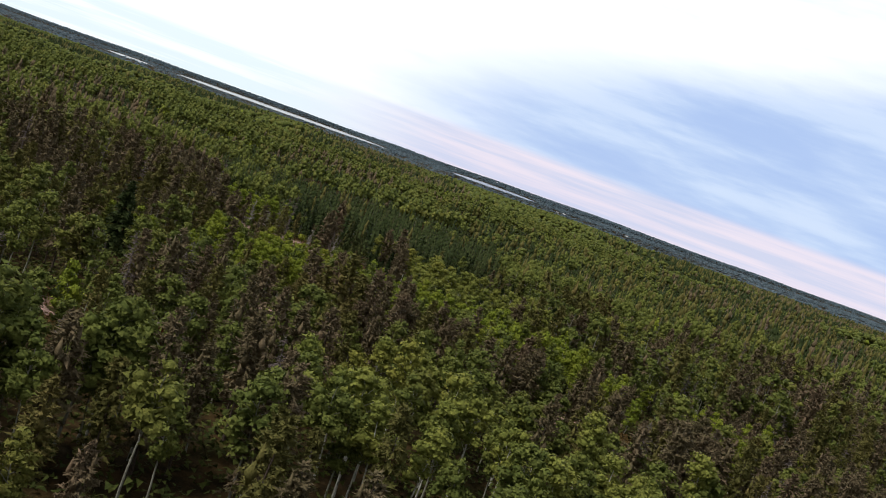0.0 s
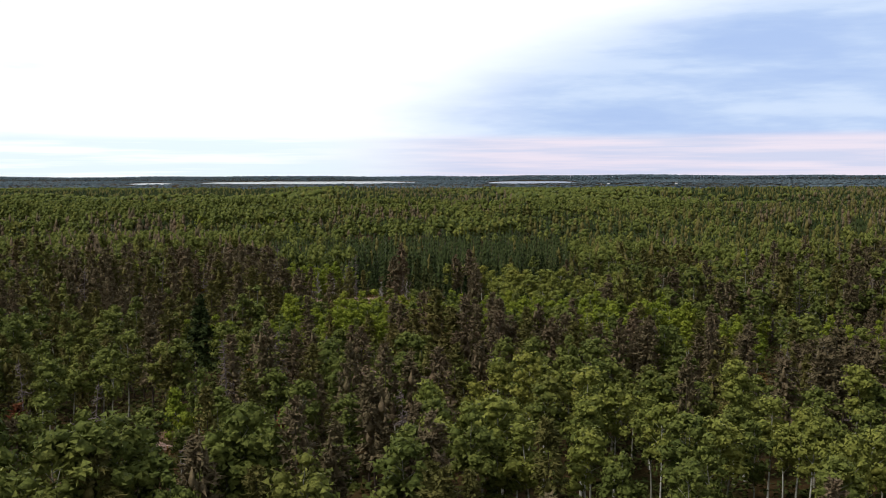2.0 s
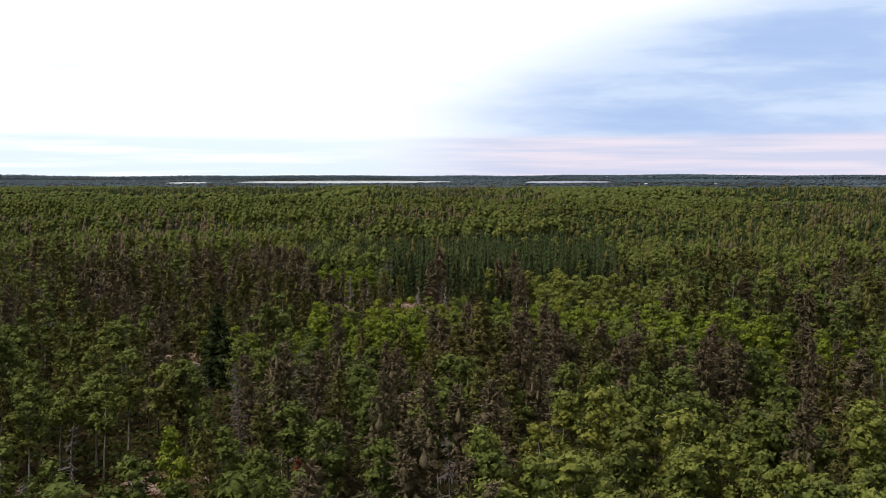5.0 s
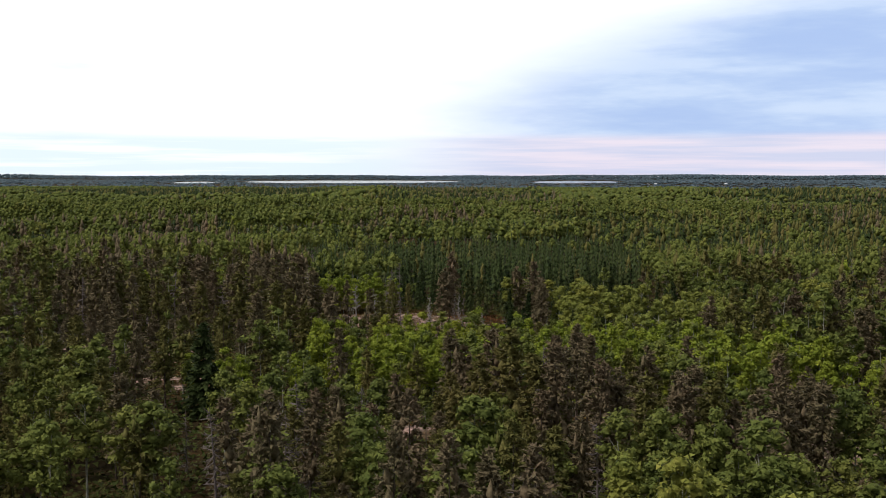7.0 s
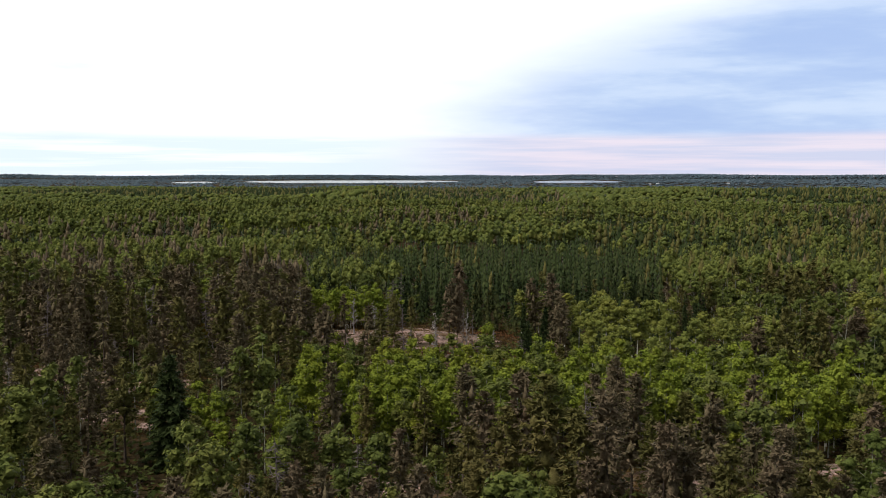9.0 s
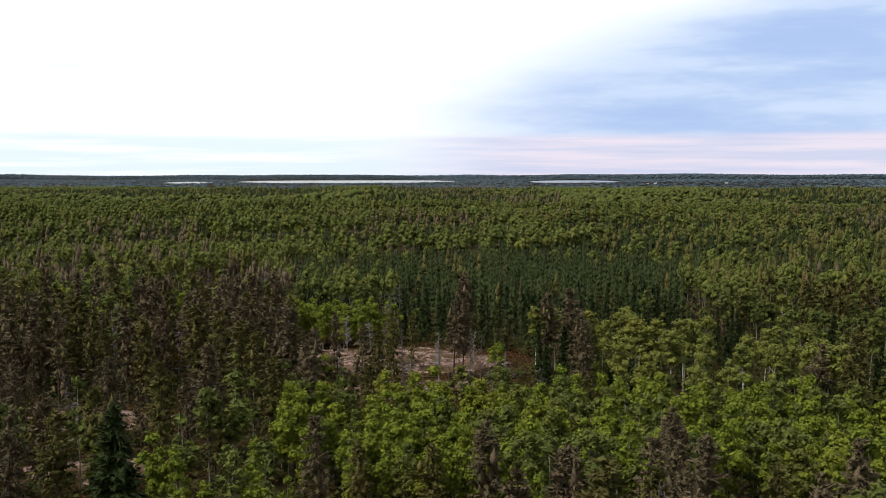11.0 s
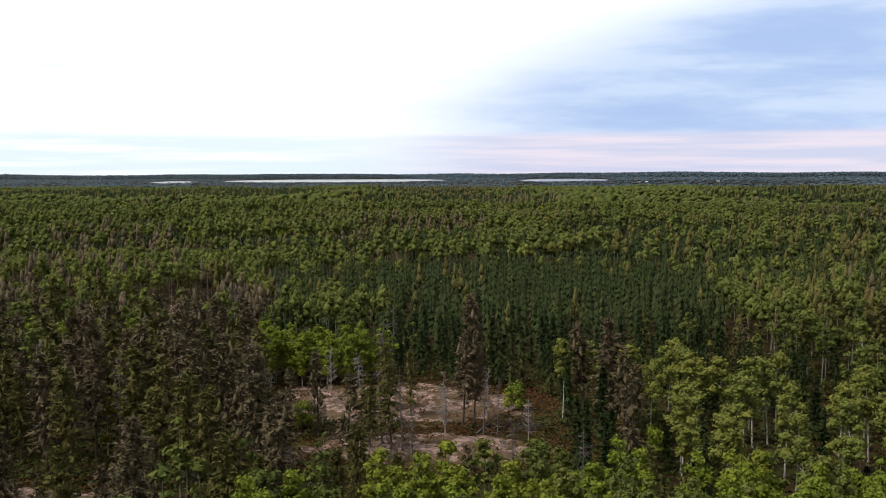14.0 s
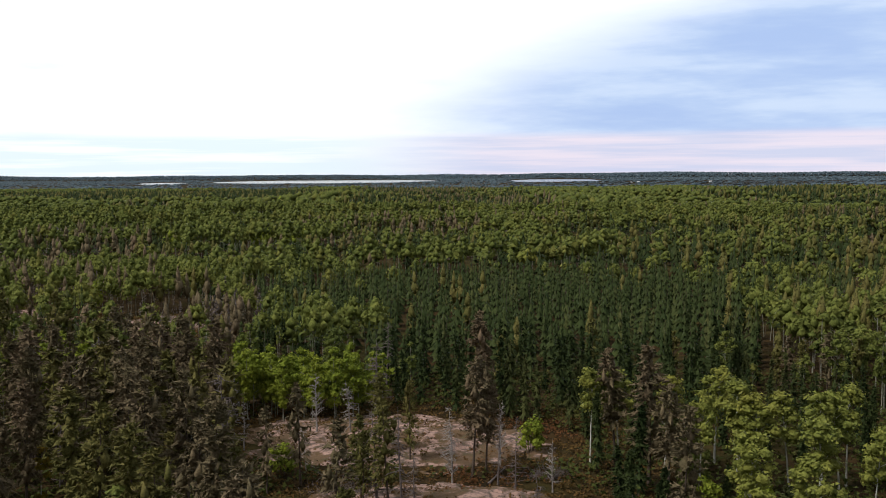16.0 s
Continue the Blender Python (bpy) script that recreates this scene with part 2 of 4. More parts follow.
def rods(p, q, thick, thin):
    """Tapered three-sided twigs from p to q."""
    k = len(p)
    thick, thin = np.broadcast_to(thick, (k,))[:, None], np.broadcast_to(thin, (k,))[:, None]
    a = unit(q - p)
    b = unit(np.cross(a, np.array([0.31, 0.87, 0.38])))
    c = np.cross(a, b)
    ring = [b, -0.5 * b + 0.866 * c, -0.5 * b - 0.866 * c]
    v = np.stack([p + thick * s for s in ring] + [q + thin * s for s in ring], 1).reshape(-1, 3)
    side = np.array([[0, 1, 4, 3], [1, 2, 5, 4], [2, 0, 3, 5]])
    return v, (np.arange(k)[:, None, None] * 6 + side).reshape(-1, 4)


def stem(r, h, wide, lean=0.02, steps=8, sides=7, top=0.15, bend=0.12):
    """A tapered trunk; returns vertices, quads and the points of its middle line."""
    t = np.linspace(0, 1, steps)
    way = unit(r.normal(size=2)) * lean * h
    mid = np.stack([way[0] * t ** 1.5 + bend * np.cumsum(r.normal(size=steps)) * t * 0.5, way[1] * t ** 1.5 + bend * np.cumsum(r.normal(size=steps)) * t * 0.5, t * h - 0.35 * (t == 0)], 1)
    rad = wide * (1 - (1 - top) * t) * (1 + 0.5 * np.exp(-t * 18))
    turn = np.arange(sides) * 2 * np.pi / sides
    v = np.stack([np.stack([mid[i, 0] + rad[i] * np.cos(turn), mid[i, 1] + rad[i] * np.sin(turn), np.full(sides, mid[i, 2])], 1) for i in range(steps)])
    f = [[i * sides + j, i * sides + (j + 1) % sides, (i + 1) * sides + (j + 1) % sides, (i + 1) * sides + j] for i in range(steps - 1) for j in range(sides)]
    return v.reshape(-1, 3), np.array(f), mid


def along_stem(mid, z):
    return np.stack([np.interp(z, mid[:, 2], mid[:, i]) for i in range(3)], -1)


def outward(r, at, normal, size, jitter=0.55, stretch=1.0, along=None, narrow=1.0):
    """Small leaf sprays, one triangle each, that lie on the outside of a crown."""
    k = len(at)
    nrm = unit(normal + jitter * r.normal(size=(k, 3)))
    a = unit(np.cross(nrm, r.normal(size=(k, 3)))) if along is None else unit(along + 0.3 * r.normal(size=(k, 3)))
    b = unit(np.cross(nrm, a))
    size = np.broadcast_to(size, (k,))[:, None] * r.uniform(0.6, 1.4, (k, 1))
    a, b = a * size * stretch, b * size * 0.5 * narrow
    slip = r.uniform(-0.3, 0.3, (k, 1))
    v = np.stack([at + a * 0.62, at - a * 0.38 + b * (1 + slip), at - a * 0.38 - b * (1 - slip)], 1)
    return v.reshape(-1, 3), np.arange(3 * k).reshape(k, 3)


def domes(r, at, wide, high, sides=6):
    """Lumpy closed cores of leafy clumps."""
    k = len(at)
    wide, high = np.broadcast_to(wide, (k,))[:, None], np.broadcast_to(high, (k,))[:, None]
    turn = np.arange(sides) * 2 * np.pi / sides + r.uniform(0, 1, (k, 1))
    w = wide * r.uniform(0.75, 1.15, (k, sides))
    ring = np.stack([at[:, :1] + w * np.cos(turn), at[:, 1:2] + w * np.sin(turn), at[:, 2:] + high * r.uniform(-0.4, 0.2, (k, sides))], -1)
    top = at + np.concatenate([r.normal(size=(k, 2)) * wide * 0.15, high], 1)
    low = at - np.concatenate([np.zeros((k, 2)), high], 1)
    v = np.concatenate([ring, top[:, None], low[:, None]], 1)
    j = np.arange(sides)
    f = np.concatenate([np.stack([j, (j + 1) % sides, np.full(sides, sides)], 1), np.stack([(j + 1) % sides, j, np.full(sides, sides + 1)], 1)])
    return v.reshape(-1, 3), (np.arange(k)[:, None, None] * (sides + 2) + f).reshape(-1, 3)


def spires(r, foot, h, wide, low, tiers, sides, power=0.85):
    """Conifers as tiers of drooping jagged skirts that narrow to a leader."""
    k = len(foot)
    h, wide = np.broadcast_to(h, (k,))[:, None], np.broadcast_to(wide, (k,))[:, None]
    rim = 2 * sides
    verts = []
    for i in range(tiers):
        t = i / tiers
        up = h * (low + (1 - low) * t)
        peak = np.minimum(h * (low + (1 - low) * (t + (1.2 if i < tiers - 1 else 1.0) / tiers)), h)
        w = wide * (1 - t) ** power * r.uniform(0.8, 1.15, (k, 1))
        a = np.arange(rim) * 2 * np.pi / rim + r.uniform(0, 6.283, (k, 1))
        rad = w * np.where(np.arange(rim) % 2, 0.5, 1.0) * r.uniform(0.7, 1.2, (k, rim))
        z = foot[:, 2:] + up + h * (1 - low) / tiers * (np.where(np.arange(rim) % 2, 0.4, 0.0) + r.uniform(-0.25, 0.25, (k, rim)))
        ring = np.stack([foot[:, :1] + rad * np.cos(a), foot[:, 1:2] + rad * np.sin(a), z], -1)
        verts.append(np.concatenate([ring, (foot + np.concatenate([r.normal(size=(k, 2)) * 0.03, peak], 1))[:, None]], 1))
    v = np.stack(verts, 1).reshape(-1, 3)
    j = np.arange(rim)
    f = np.stack([j, (j + 1) % rim, np.full(rim, rim)], 1)
    return v, (np.arange(k * tiers)[:, None, None] * (rim + 1) + f).reshape(-1, 3)


# ---- kinds of tree, each as (trunk chunks, crown chunks) ----
def broadleaf(r, h, wide, low, blobs, leaves, leaf, bark_mat, leaf_mat, size=0.34):
    """Aspen or birch: pale stem, limbs that rise to leafy clumps, gaps between them."""
    v, f, mid = stem(r, h * 0.93, 0.0085 * h, 0.04, 9, 7, 0.18, 0.1)
    t = np.sort(r.uniform(0, 1, blobs))
    z = h * (low + (0.97 - low) * t)
    reach = wide * np.sin(np.pi * np.clip(0.2 + 0.74 * t, 0, 1)) * r.uniform(0.15, 0.78, blobs)
    turn = np.arange(blobs) * 2.4 + r.uniform(-0.5, 0.5, blobs)
    core = along_stem(mid, z * 0.98)
    at = core + np.stack([np.cos(turn) * reach, np.sin(turn) * reach, z - core[:, 2]], 1)
    at[-1] = along_stem(mid, np.array([h * 0.97]))[0]
    foot = along_stem(mid, np.maximum(z - reach * r.uniform(0.7, 1.3, blobs), h * low * 0.8))
    limbs = rods(foot, at, 0.0035 * h, 0.01)
    rad = wide * r.uniform(0.3, 0.5, blobs) * (1 - 0.3 * t)
    per = r.choice(blobs, leaves, p=rad ** 2 / np.sum(rad ** 2))
    way = unit(r.normal(size=(leaves, 3)) + (0, 0, 0.25))
    p = at[per] + way * (rad[per] * r.uniform(0.6, 1.15, leaves))[:, None] * (1, 1, 0.8)
    core = domes(r, at, rad * 0.74, rad * 0.6)
    return [(v, f, bark_mat), (*limbs, bark_mat)], [(*core, leaf_mat), (*outward(r, p, way + (0, 0, 0.3), np.full(leaves, size)), leaf_mat)]


def needle_tree(r, h, wide, low, branches, per, size, bark_mat, leaf_mat, droop=0.15, power=0.8, ragged=0.5, lump=0.0, body=0.5):
    """Pine or spruce: straight stem, whorls of branches with needle sprays along them."""
    v, f, mid = stem(r, h, 0.010 * h + 0.02, 0.02, 7, 6, 0.08, 0.05)
    t = np.sort(r.uniform(0, 1, branches)) ** 0.95
    z = h * (low + (0.985 - low) * t)
    reach = wide * ((1 - t) ** power * (1 - lump) + lump * np.sin(np.pi * np.clip(0.1 + 0.85 * t, 0, 1))) * r.uniform(1 - ragged, 1.0, branches) + 0.12
    turn = r.uniform(0, 2 * np.pi, branches)
    foot = along_stem(mid, z)
    way = np.stack([np.cos(turn), np.sin(turn), -droop + 0.55 * t + r.normal(size=branches) * 0.1], 1)
    tip = foot + way * reach[:, None]
    s = r.uniform(0.25, 1.05, (branches, per, 1)) ** 0.75
    p = (foot[:, None] + (tip - foot)[:, None] * s + r.normal(size=(branches, per, 3)) * 0.07 * size * 2).reshape(-1, 3)
    p[:, 2] -= 0.1 * s.ravel() ** 2 * reach.repeat(per)
    d = (way[:, None] + np.array([0, 0, -0.25]) + 0.5 * r.normal(size=(branches, per, 3))).reshape(-1, 3)
    up = np.stack([d[:, 0] * 0.5, d[:, 1] * 0.5, np.full(len(d), 0.8)], 1)
    crown = outward(r, p, up, size, 0.5, 1.7, d, 0.62)
    lead = outward(r, along_stem(mid, h * r.uniform(0.93, 1.0, 10)), np.tile([1.0, 0, 0], (10, 1)), size * 0.6, 1.0, 1.8, np.tile([0, 0, 1.0], (10, 1)))
    zz = h * np.linspace(low + 0.06, 0.86, 7)
    tt = (zz / h - low) / (0.985 - low)
    fat = wide * ((1 - tt) ** power * (1 - lump) + lump * np.sin(np.pi * np.clip(0.1 + 0.85 * tt, 0, 1))) * body
    if lump < 0.2:
        core = spires(r, np.zeros((1, 3)), np.array([h * 0.98]), np.array([wide * (body + 0.3)]), low, 10 if branches > 80 else 7, 6, power)
    else:
        core = domes(r, along_stem(mid, zz) + r.normal(size=(7, 3)) * (0.2 * wide, 0.2 * wide, 0), fat, np.full(7, h * 0.075), 7)
    return [(v, f, bark_mat)], [(*core, leaf_mat), (*crown, leaf_mat), (*lead, leaf_mat)]


def bare_tree(r, h, wide, low, branches, twigs, bark_mat, broad=False):
    """Dead standing tree: stem and a haze of bare drooping branches and twigs."""
    v, f, mid = stem(r, h, 0.011 * h + 0.02, 0.03, 8, 6, 0.1, 0.1)
    t = np.sort(r.uniform(0, 1, branches))
    z = h * (low + (0.98 - low) * t)
    reach = wide * ((1 - t) ** 0.6 + 0.1) * r.uniform(0.4, 1.0, branches)
    turn = r.uniform(0, 2 * np.pi, branches)
    foot = along_stem(mid, z)
    rise = r.uniform(0.2, 1.2, branches) if broad else r.uniform(-0.55, 0.25, branches)
    way = unit(np.stack([np.cos(turn), np.sin(turn), rise], 1))
    tip = foot + way * reach[:, None]
    limbs = rods(foot, tip, 0.055, 0.024)
    who = r.integers(0, branches, twigs)
    s = r.uniform(0.25, 1.0, (twigs, 1))
    p = foot[who] + (tip - foot)[who] * s
    q = p + unit(way[who] + r.normal(size=(twigs, 3)) * 0.8) * r.uniform(0.25, 0.8, (twigs, 1)) * (0.4 * wide)
    return [(v, f, bark_mat)], [(*limbs, bark_mat), (*rods(p, q, 0.03, 0.013), bark_mat)]


def bush(r, h, wide, leaves, size, leaf_mat, bark_mat=PINE_BARK):
    """Sapling clump or low shrub: several stems and a loose leafy mass."""
    k = 5
    turn = np.arange(k) * 2.4 + r.uniform(0, 1, k)
    tip = np.stack([np.cos(turn) * wide * 0.5, np.sin(turn) * wide * 0.5, h * r.uniform(0.65, 0.95, k)], 1)
    stems = rods(np.stack([np.cos(turn) * 0.12, np.sin(turn) * 0.12, np.full(k, -0.2)], 1), tip, 0.035, 0.012)
    at = np.concatenate([tip * (1, 1, 0.85), tip * (1.3, 1.3, 0.4)])
    rad = wide * r.uniform(0.3, 0.5, 2 * k)
    who = r.integers(0, 2 * k, leaves)
    way = unit(r.normal(size=(leaves, 3)) + (0, 0, 0.3))
    p = at[who] + way * (rad[who] * r.uniform(0.7, 1.2, leaves))[:, None]
    p[:, 2] = np.maximum(p[:, 2], 0.05)
    core = domes(r, at, rad * 0.6, rad * 0.6)
    return [(*stems, bark_mat)], [(*core, leaf_mat), (*outward(r, p, way + (0, 0, 0.4), size), leaf_mat)]


# ---- the lie of the land ----
LAKES = [(-1240, 3340, 72, 380, 20), (-775, 3860, 385, 660, 9), (-1250, 4510, 270, 95, 0), (105, 3760, 150, 640, -2)]  # centre x, y; half axes; turn in degrees
LAKE_Z = -1.0
OUTCROPS = [  # centre x, y; half axes; height; turn in degrees
    (-42, 258, 25, 15, 1.0, -8),
    (-34, 232, 18, 9, 0.9, 6),
    (-77, 205, 12, 8, 0.7, 10),
    (-97, 209, 14, 9, 0.8, -12),
    (-66, 182, 8, 7, 0.5, 0),
    (-26, 155, 9, 4.5, 0.7, 8),
    (2, 160, 8, 5.5, 0.8, -6),
    (22, 165, 9, 4.5, 0.8, 5),
    (30, 150, 9, 9, 1.3, -20),
    (-110, 356, 12, 20, 1.6, 12),
    (-150, 368, 16, 12, 1.2, 0),
    (-50, 97, 7, 6, 0.5, 0),
    (-40, 110, 5, 5, 0.4, 0),
]


def smooth(a, b, v):
    t = np.clip((v - a) / (b - a), 0, 1)
    return t * t * (3 - 2 * t)


def waves(x, y):
    return (np.sin(x * 0.021 + 1.3) * np.cos(y * 0.017 + 0.4) + 0.6 * np.sin(x * 0.047 - y * 0.039) + 0.3 * np.sin(x * 0.11 + 2) * np.sin(y * 0.13))


def lake_ring(x, y, cx, cy, rx, ry, turn):
    c, s = math.cos(radians(turn)), math.sin(radians(turn))
    return (((x - cx) * c + (y - cy) * s) / rx) ** 2 + ((-(x - cx) * s + (y - cy) * c) / ry) ** 2


def land(x, y):
    """Height of the ground."""
    x, y = np.asarray(x, float), np.asarray(y, float)
    z = np.interp(y, (0, 110, 150, 230, 700, 1500, 2500, 2900, 4500), (-1, -1, -2.6, -5.5, -5.5, -5.0, -6.0, -0.4, 0.8))
    z = z + waves(x, y) * (0.35 + 1.1 * smooth(280, 500, y) - 1.2 * smooth(2300, 2800, y))
    z = z + 3.0 * np.sin(y * 0.041 + 1.1 * np.sin(x * 0.009) + 0.4) * smooth(370, 470, y) * (1 - 0.6 * smooth(900, 1500, y)) * (1 - smooth(1900, 2300, y))
    z = z + 13 * smooth(4650, 4860, y + 0.04 * np.abs(x)) * (1 + 0.1 * np.sin(x * 0.004) + 0.06 * np.sin(x * 0.013))
    z = z + 3 * np.exp(-(((x - 330) / 300) ** 2 + ((y - 3000) / 120) ** 2))
    z = z + 1.5 * smooth(4890, 4975, y)
    for lake in LAKES:
        z = z - (z - LAKE_Z + 4) * smooth(1.35, 1.0, lake_ring(x, y, *lake))
    return z


def in_lake(x, y, wide=1.3):
    hit = np.zeros(np.shape(x), bool)
    for lake in LAKES:
        hit |= lake_ring(x, y, *lake) < wide
    return hit


def on_rock(x, y, wide=1.0):
    hit = np.zeros(np.shape(x), bool)
    for cx, cy, rx, ry, h, turn in OUTCROPS:
        c, s = math.cos(radians(turn)), math.sin(radians(turn))
        u, v = (x - cx) * c + (y - cy) * s, -(x - cx) * s + (y - cy) * c
        hit |= (u / rx) ** 2 + (v / ry) ** 2 < wide
    return hit


def graded(*runs):
    out = []
    for a, b, step in runs:
        out.extend(np.arange(a, b, step))
    return np.array(out + [runs[-1][1]], float)


def sheet(xs, ys, height):
    gx, gy = np.meshgrid(xs, ys)
    v = np.stack([gx, gy, height(gx, gy)], -1).reshape(-1, 3)
    nx, ny = len(xs), len(ys)
    i = (np.arange(ny - 1)[:, None] * nx + np.arange(nx - 1)).ravel()
    return v, np.stack([i, i + 1, i + 1 + nx, i + nx], 1)


def make_ground():
    xs = graded((-4200, -2000, 220), (-2000, -700, 22), (-700, -140, 14), (-140, 110, 3), (110, 700, 14), (700, 2000, 60), (2000, 3400, 200))
    ys = graded((-700, 30, 60), (30, 330, 3), (330, 1000, 14), (1000, 2900, 60), (2900, 4980, 30))
    ob = new("ground", mesh_from("ground", [(*sheet(xs, ys, land), GROUND)]))
    for p in ob.data.polygons:
        p.use_smooth = True
    tagged(ob, "brown needle-littered forest floor with dry grass", "ground", kind="structure")


def make_water():
    for i, (cx, cy, rx, ry, tilt) in enumerate(LAKES):
        k = 48
        turn = np.arange(k) * 2 * np.pi / k
        wob = 1.18 + 0.04 * np.sin(turn * 5 + i) + 0.03 * np.sin(turn * 9 + 2 * i)
        c, s = math.cos(radians(tilt)), math.sin(radians(tilt))
        u, w = rx * wob * np.cos(turn), ry * wob * np.sin(turn)
        rim = np.stack([cx + u * c - w * s, cy + u * s + w * c, np.full(k, LAKE_Z + 0.01 * i)], 1)
        v = np.concatenate([rim, [[cx, cy, LAKE_Z + 0.01 * i]]])
        f = np.array([[j, (j + 1) % k, k] for j in range(k)])
        tagged(new("water", mesh_from("water", [(v, f, WATER)])), "pale sky-reflecting lake water among distant woods", "lake", kind="structure")


def make_outcrop(cx, cy, rx, ry, h, turn, seed):
    """Low rounded granite hump with cracked ledges; its rim dips under the ground."""
    k = 64
    g = np.linspace(-1.15, 1.15, k)
    u, v = np.meshgrid(g, g)
    c, s = math.cos(radians(turn)), math.sin(radians(turn))
    x, y = cx + rx * u * c - ry * v * s, cy + rx * u * s + ry * v * c
    rough = np.array([noise.fractal(Vector((a * 0.16 + seed, b * 0.16, 0.0)), 0.9, 2.1, 5) for a, b in zip(x.ravel(), y.ravel())]).reshape(k, k)
    crack = np.array([noise.cell(Vector((a * 0.3 + seed, b * 0.45 + rr, 0.0))) for a, b, rr in zip(x.ravel(), y.ravel(), rough.ravel())]).reshape(k, k)
    d = np.sqrt(u ** 2 + v ** 2) + 0.34 * rough
    rise = h * (smooth(1.08, 0.3, d) * 1.25 - 0.25) + (0.75 * rough + 0.35 * crack) * smooth(1.2, 0.7, d)
    z = land(x, y) + np.where(d > 1.05, -0.4 - (d - 1.05), rise)
    i = (np.arange(k - 1)[:, None] * k + np.arange(k - 1)).ravel()
    keep = (d[:-1, :-1] < 1.16).ravel()
    f = np.stack([i, i + 1, i + 1 + k, i + k], 1)[keep]
    ob = new("rock_outcrop", mesh_from("rock_outcrop", [(np.stack([x, y, z], -1).reshape(-1, 3), f, ROCK)]))
    return tagged(ob, "bare pinkish granite outcrop with lichen, moss and dry grass", "rock", "granite outcrops")


make_ground()
make_water()
for seed, row in enumerate(OUTCROPS):
    make_outcrop(*row, seed * 7.3)


def top_z(x, y):
    """Ground or, on an outcrop, a little of its hump."""
    z = float(land(x, y))
    for cx, cy, rx, ry, h, turn in OUTCROPS:
        c, s = math.cos(radians(turn)), math.sin(radians(turn))
        u, v = ((x - cx) * c + (y - cy) * s) / rx, (-(x - cx) * s + (y - cy) * c) / ry
        d = math.hypot(u, v)
        if d < 1:
            z = max(z, z + h * (float(smooth(1.08, 0.3, d)) * 1.25 - 0.25) - 0.1)
    return z


# ---- trees: a few patterns of each kind, then copies ----
PATTERNS = {}


def pattern(kind, name, label, category, chunks, height):
    trunk, crown = chunks
    PATTERNS.setdefault(kind, []).append([name, label, category, mesh_from("trunk", trunk), mesh_from("crown", crown), height, None])


for k in range(6):
    r = np.random.default_rng(100 + k)
    pattern("A", "aspen_tree", "trembling aspen with grey-white stem and olive-green crown", "tree",
            broadleaf(r, 11, r.uniform(1.8, 2.4), r.uniform(0.38, 0.52), 19, 850, 0, ASPEN_BARK, ASPEN, 0.3), 11)
for k in range(5):
    r = np.random.default_rng(200 + k)
    pattern("Y", "young_aspen_tree", "slender young aspen with fresh bright green leaves", "tree",
            broadleaf(r, 9, r.uniform(1.7, 2.2), r.uniform(0.2, 0.35), 18, 850, 0, ASPEN_BARK, BRIGHT, 0.29), 9)
for k in range(4):
    r = np.random.default_rng(300 + k)
    pattern("B", "paper_birch_tree", "tall paper birch with long bare white trunk and pale crown", "tree",
            broadleaf(r, 12, r.uniform(2.2, 2.8), r.uniform(0.5, 0.6), 17, 850, 0, WHITE_BARK, BIRCH, 0.3), 12)
for k in range(6):
    r = np.random.default_rng(400 + k)
    pattern("P", "browned_pine_tree", "jack pine with thin drought-browned needles", "tree",
            needle_tree(r, 11, r.uniform(1.7, 2.3), r.uniform(0.16, 0.34), 130, 12, 0.31, PINE_BARK, PINE, 0.12, 0.65, 0.55, 0.35, 0.26), 11)
for k in range(4):
    r = np.random.default_rng(500 + k)
    pattern("O", "olive_pine_tree", "jack pine with dull olive-green needles", "tree",
            needle_tree(r, 11, r.uniform(1.7, 2.3), r.uniform(0.15, 0.3), 125, 12, 0.32, PINE_BARK, OLIVE, 0.05, 0.6, 0.5, 0.4, 0.28), 11)
for k in range(5):
    r = np.random.default_rng(600 + k)
    pattern("S", "black_spruce_tree", "narrow dark green black spruce", "tree",
            needle_tree(r, 10, r.uniform(1.0, 1.35), 0.08, 110, 8, 0.34, PINE_BARK, SPRUCE, 0.4, 0.75, 0.35, 0.1, 0.6), 10)
for k in range(4):
    r = np.random.default_rng(700 + k)
    pattern("D", "dead_pine_tree", "dead standing pine with grey bare drooping twigs", "dead tree",
            bare_tree(r, 10, r.uniform(1.5, 2.1), 0.08, 56, 150, DEAD_BARK), 10)
for k in range(3):
    r = np.random.default_rng(800 + k)
    pattern("W", "bleached_snag", "small bleached dead tree with crooked bare branches", "dead tree",
            bare_tree(r, 8, r.uniform(1.5, 2.0), 0.14, 44, 150, PALE_DEAD, k == 1), 8)
for k in range(2):
    r = np.random.default_rng(900 + k)
    pattern("R", "rust_red_pine_tree", "dead pine still holding rust-red needles", "tree",
            needle_tree(r, 9, 1.5, 0.1, 90, 9, 0.36, PINE_BARK, RUST, 0.2, 0.7, 0.5, 0.2), 9)
    pattern("G", "yellowing_birch_tree", "small birch with yellow autumn leaves", "tree",
            broadleaf(r, 8, 1.2, 0.2, 12, 700, 0, WHITE_BARK, GOLD, 0.3), 8)
    pattern("C", "white_spruce_tree", "large dense dark conical spruce", "tree",
            needle_tree(r, 12, 2.7, 0.04, 200, 11, 0.46, PINE_BARK, SPRUCE, 0.35, 0.85, 0.25, 0, 0.7), 12)
for k in range(4):
    r = np.random.default_rng(1000 + k)
    pattern("U", "sapling_clump", "bushy clump of green aspen saplings", "shrub", bush(r, 4, 1.6, 650, 0.3, BRIGHT if k % 2 else ASPEN), 4)
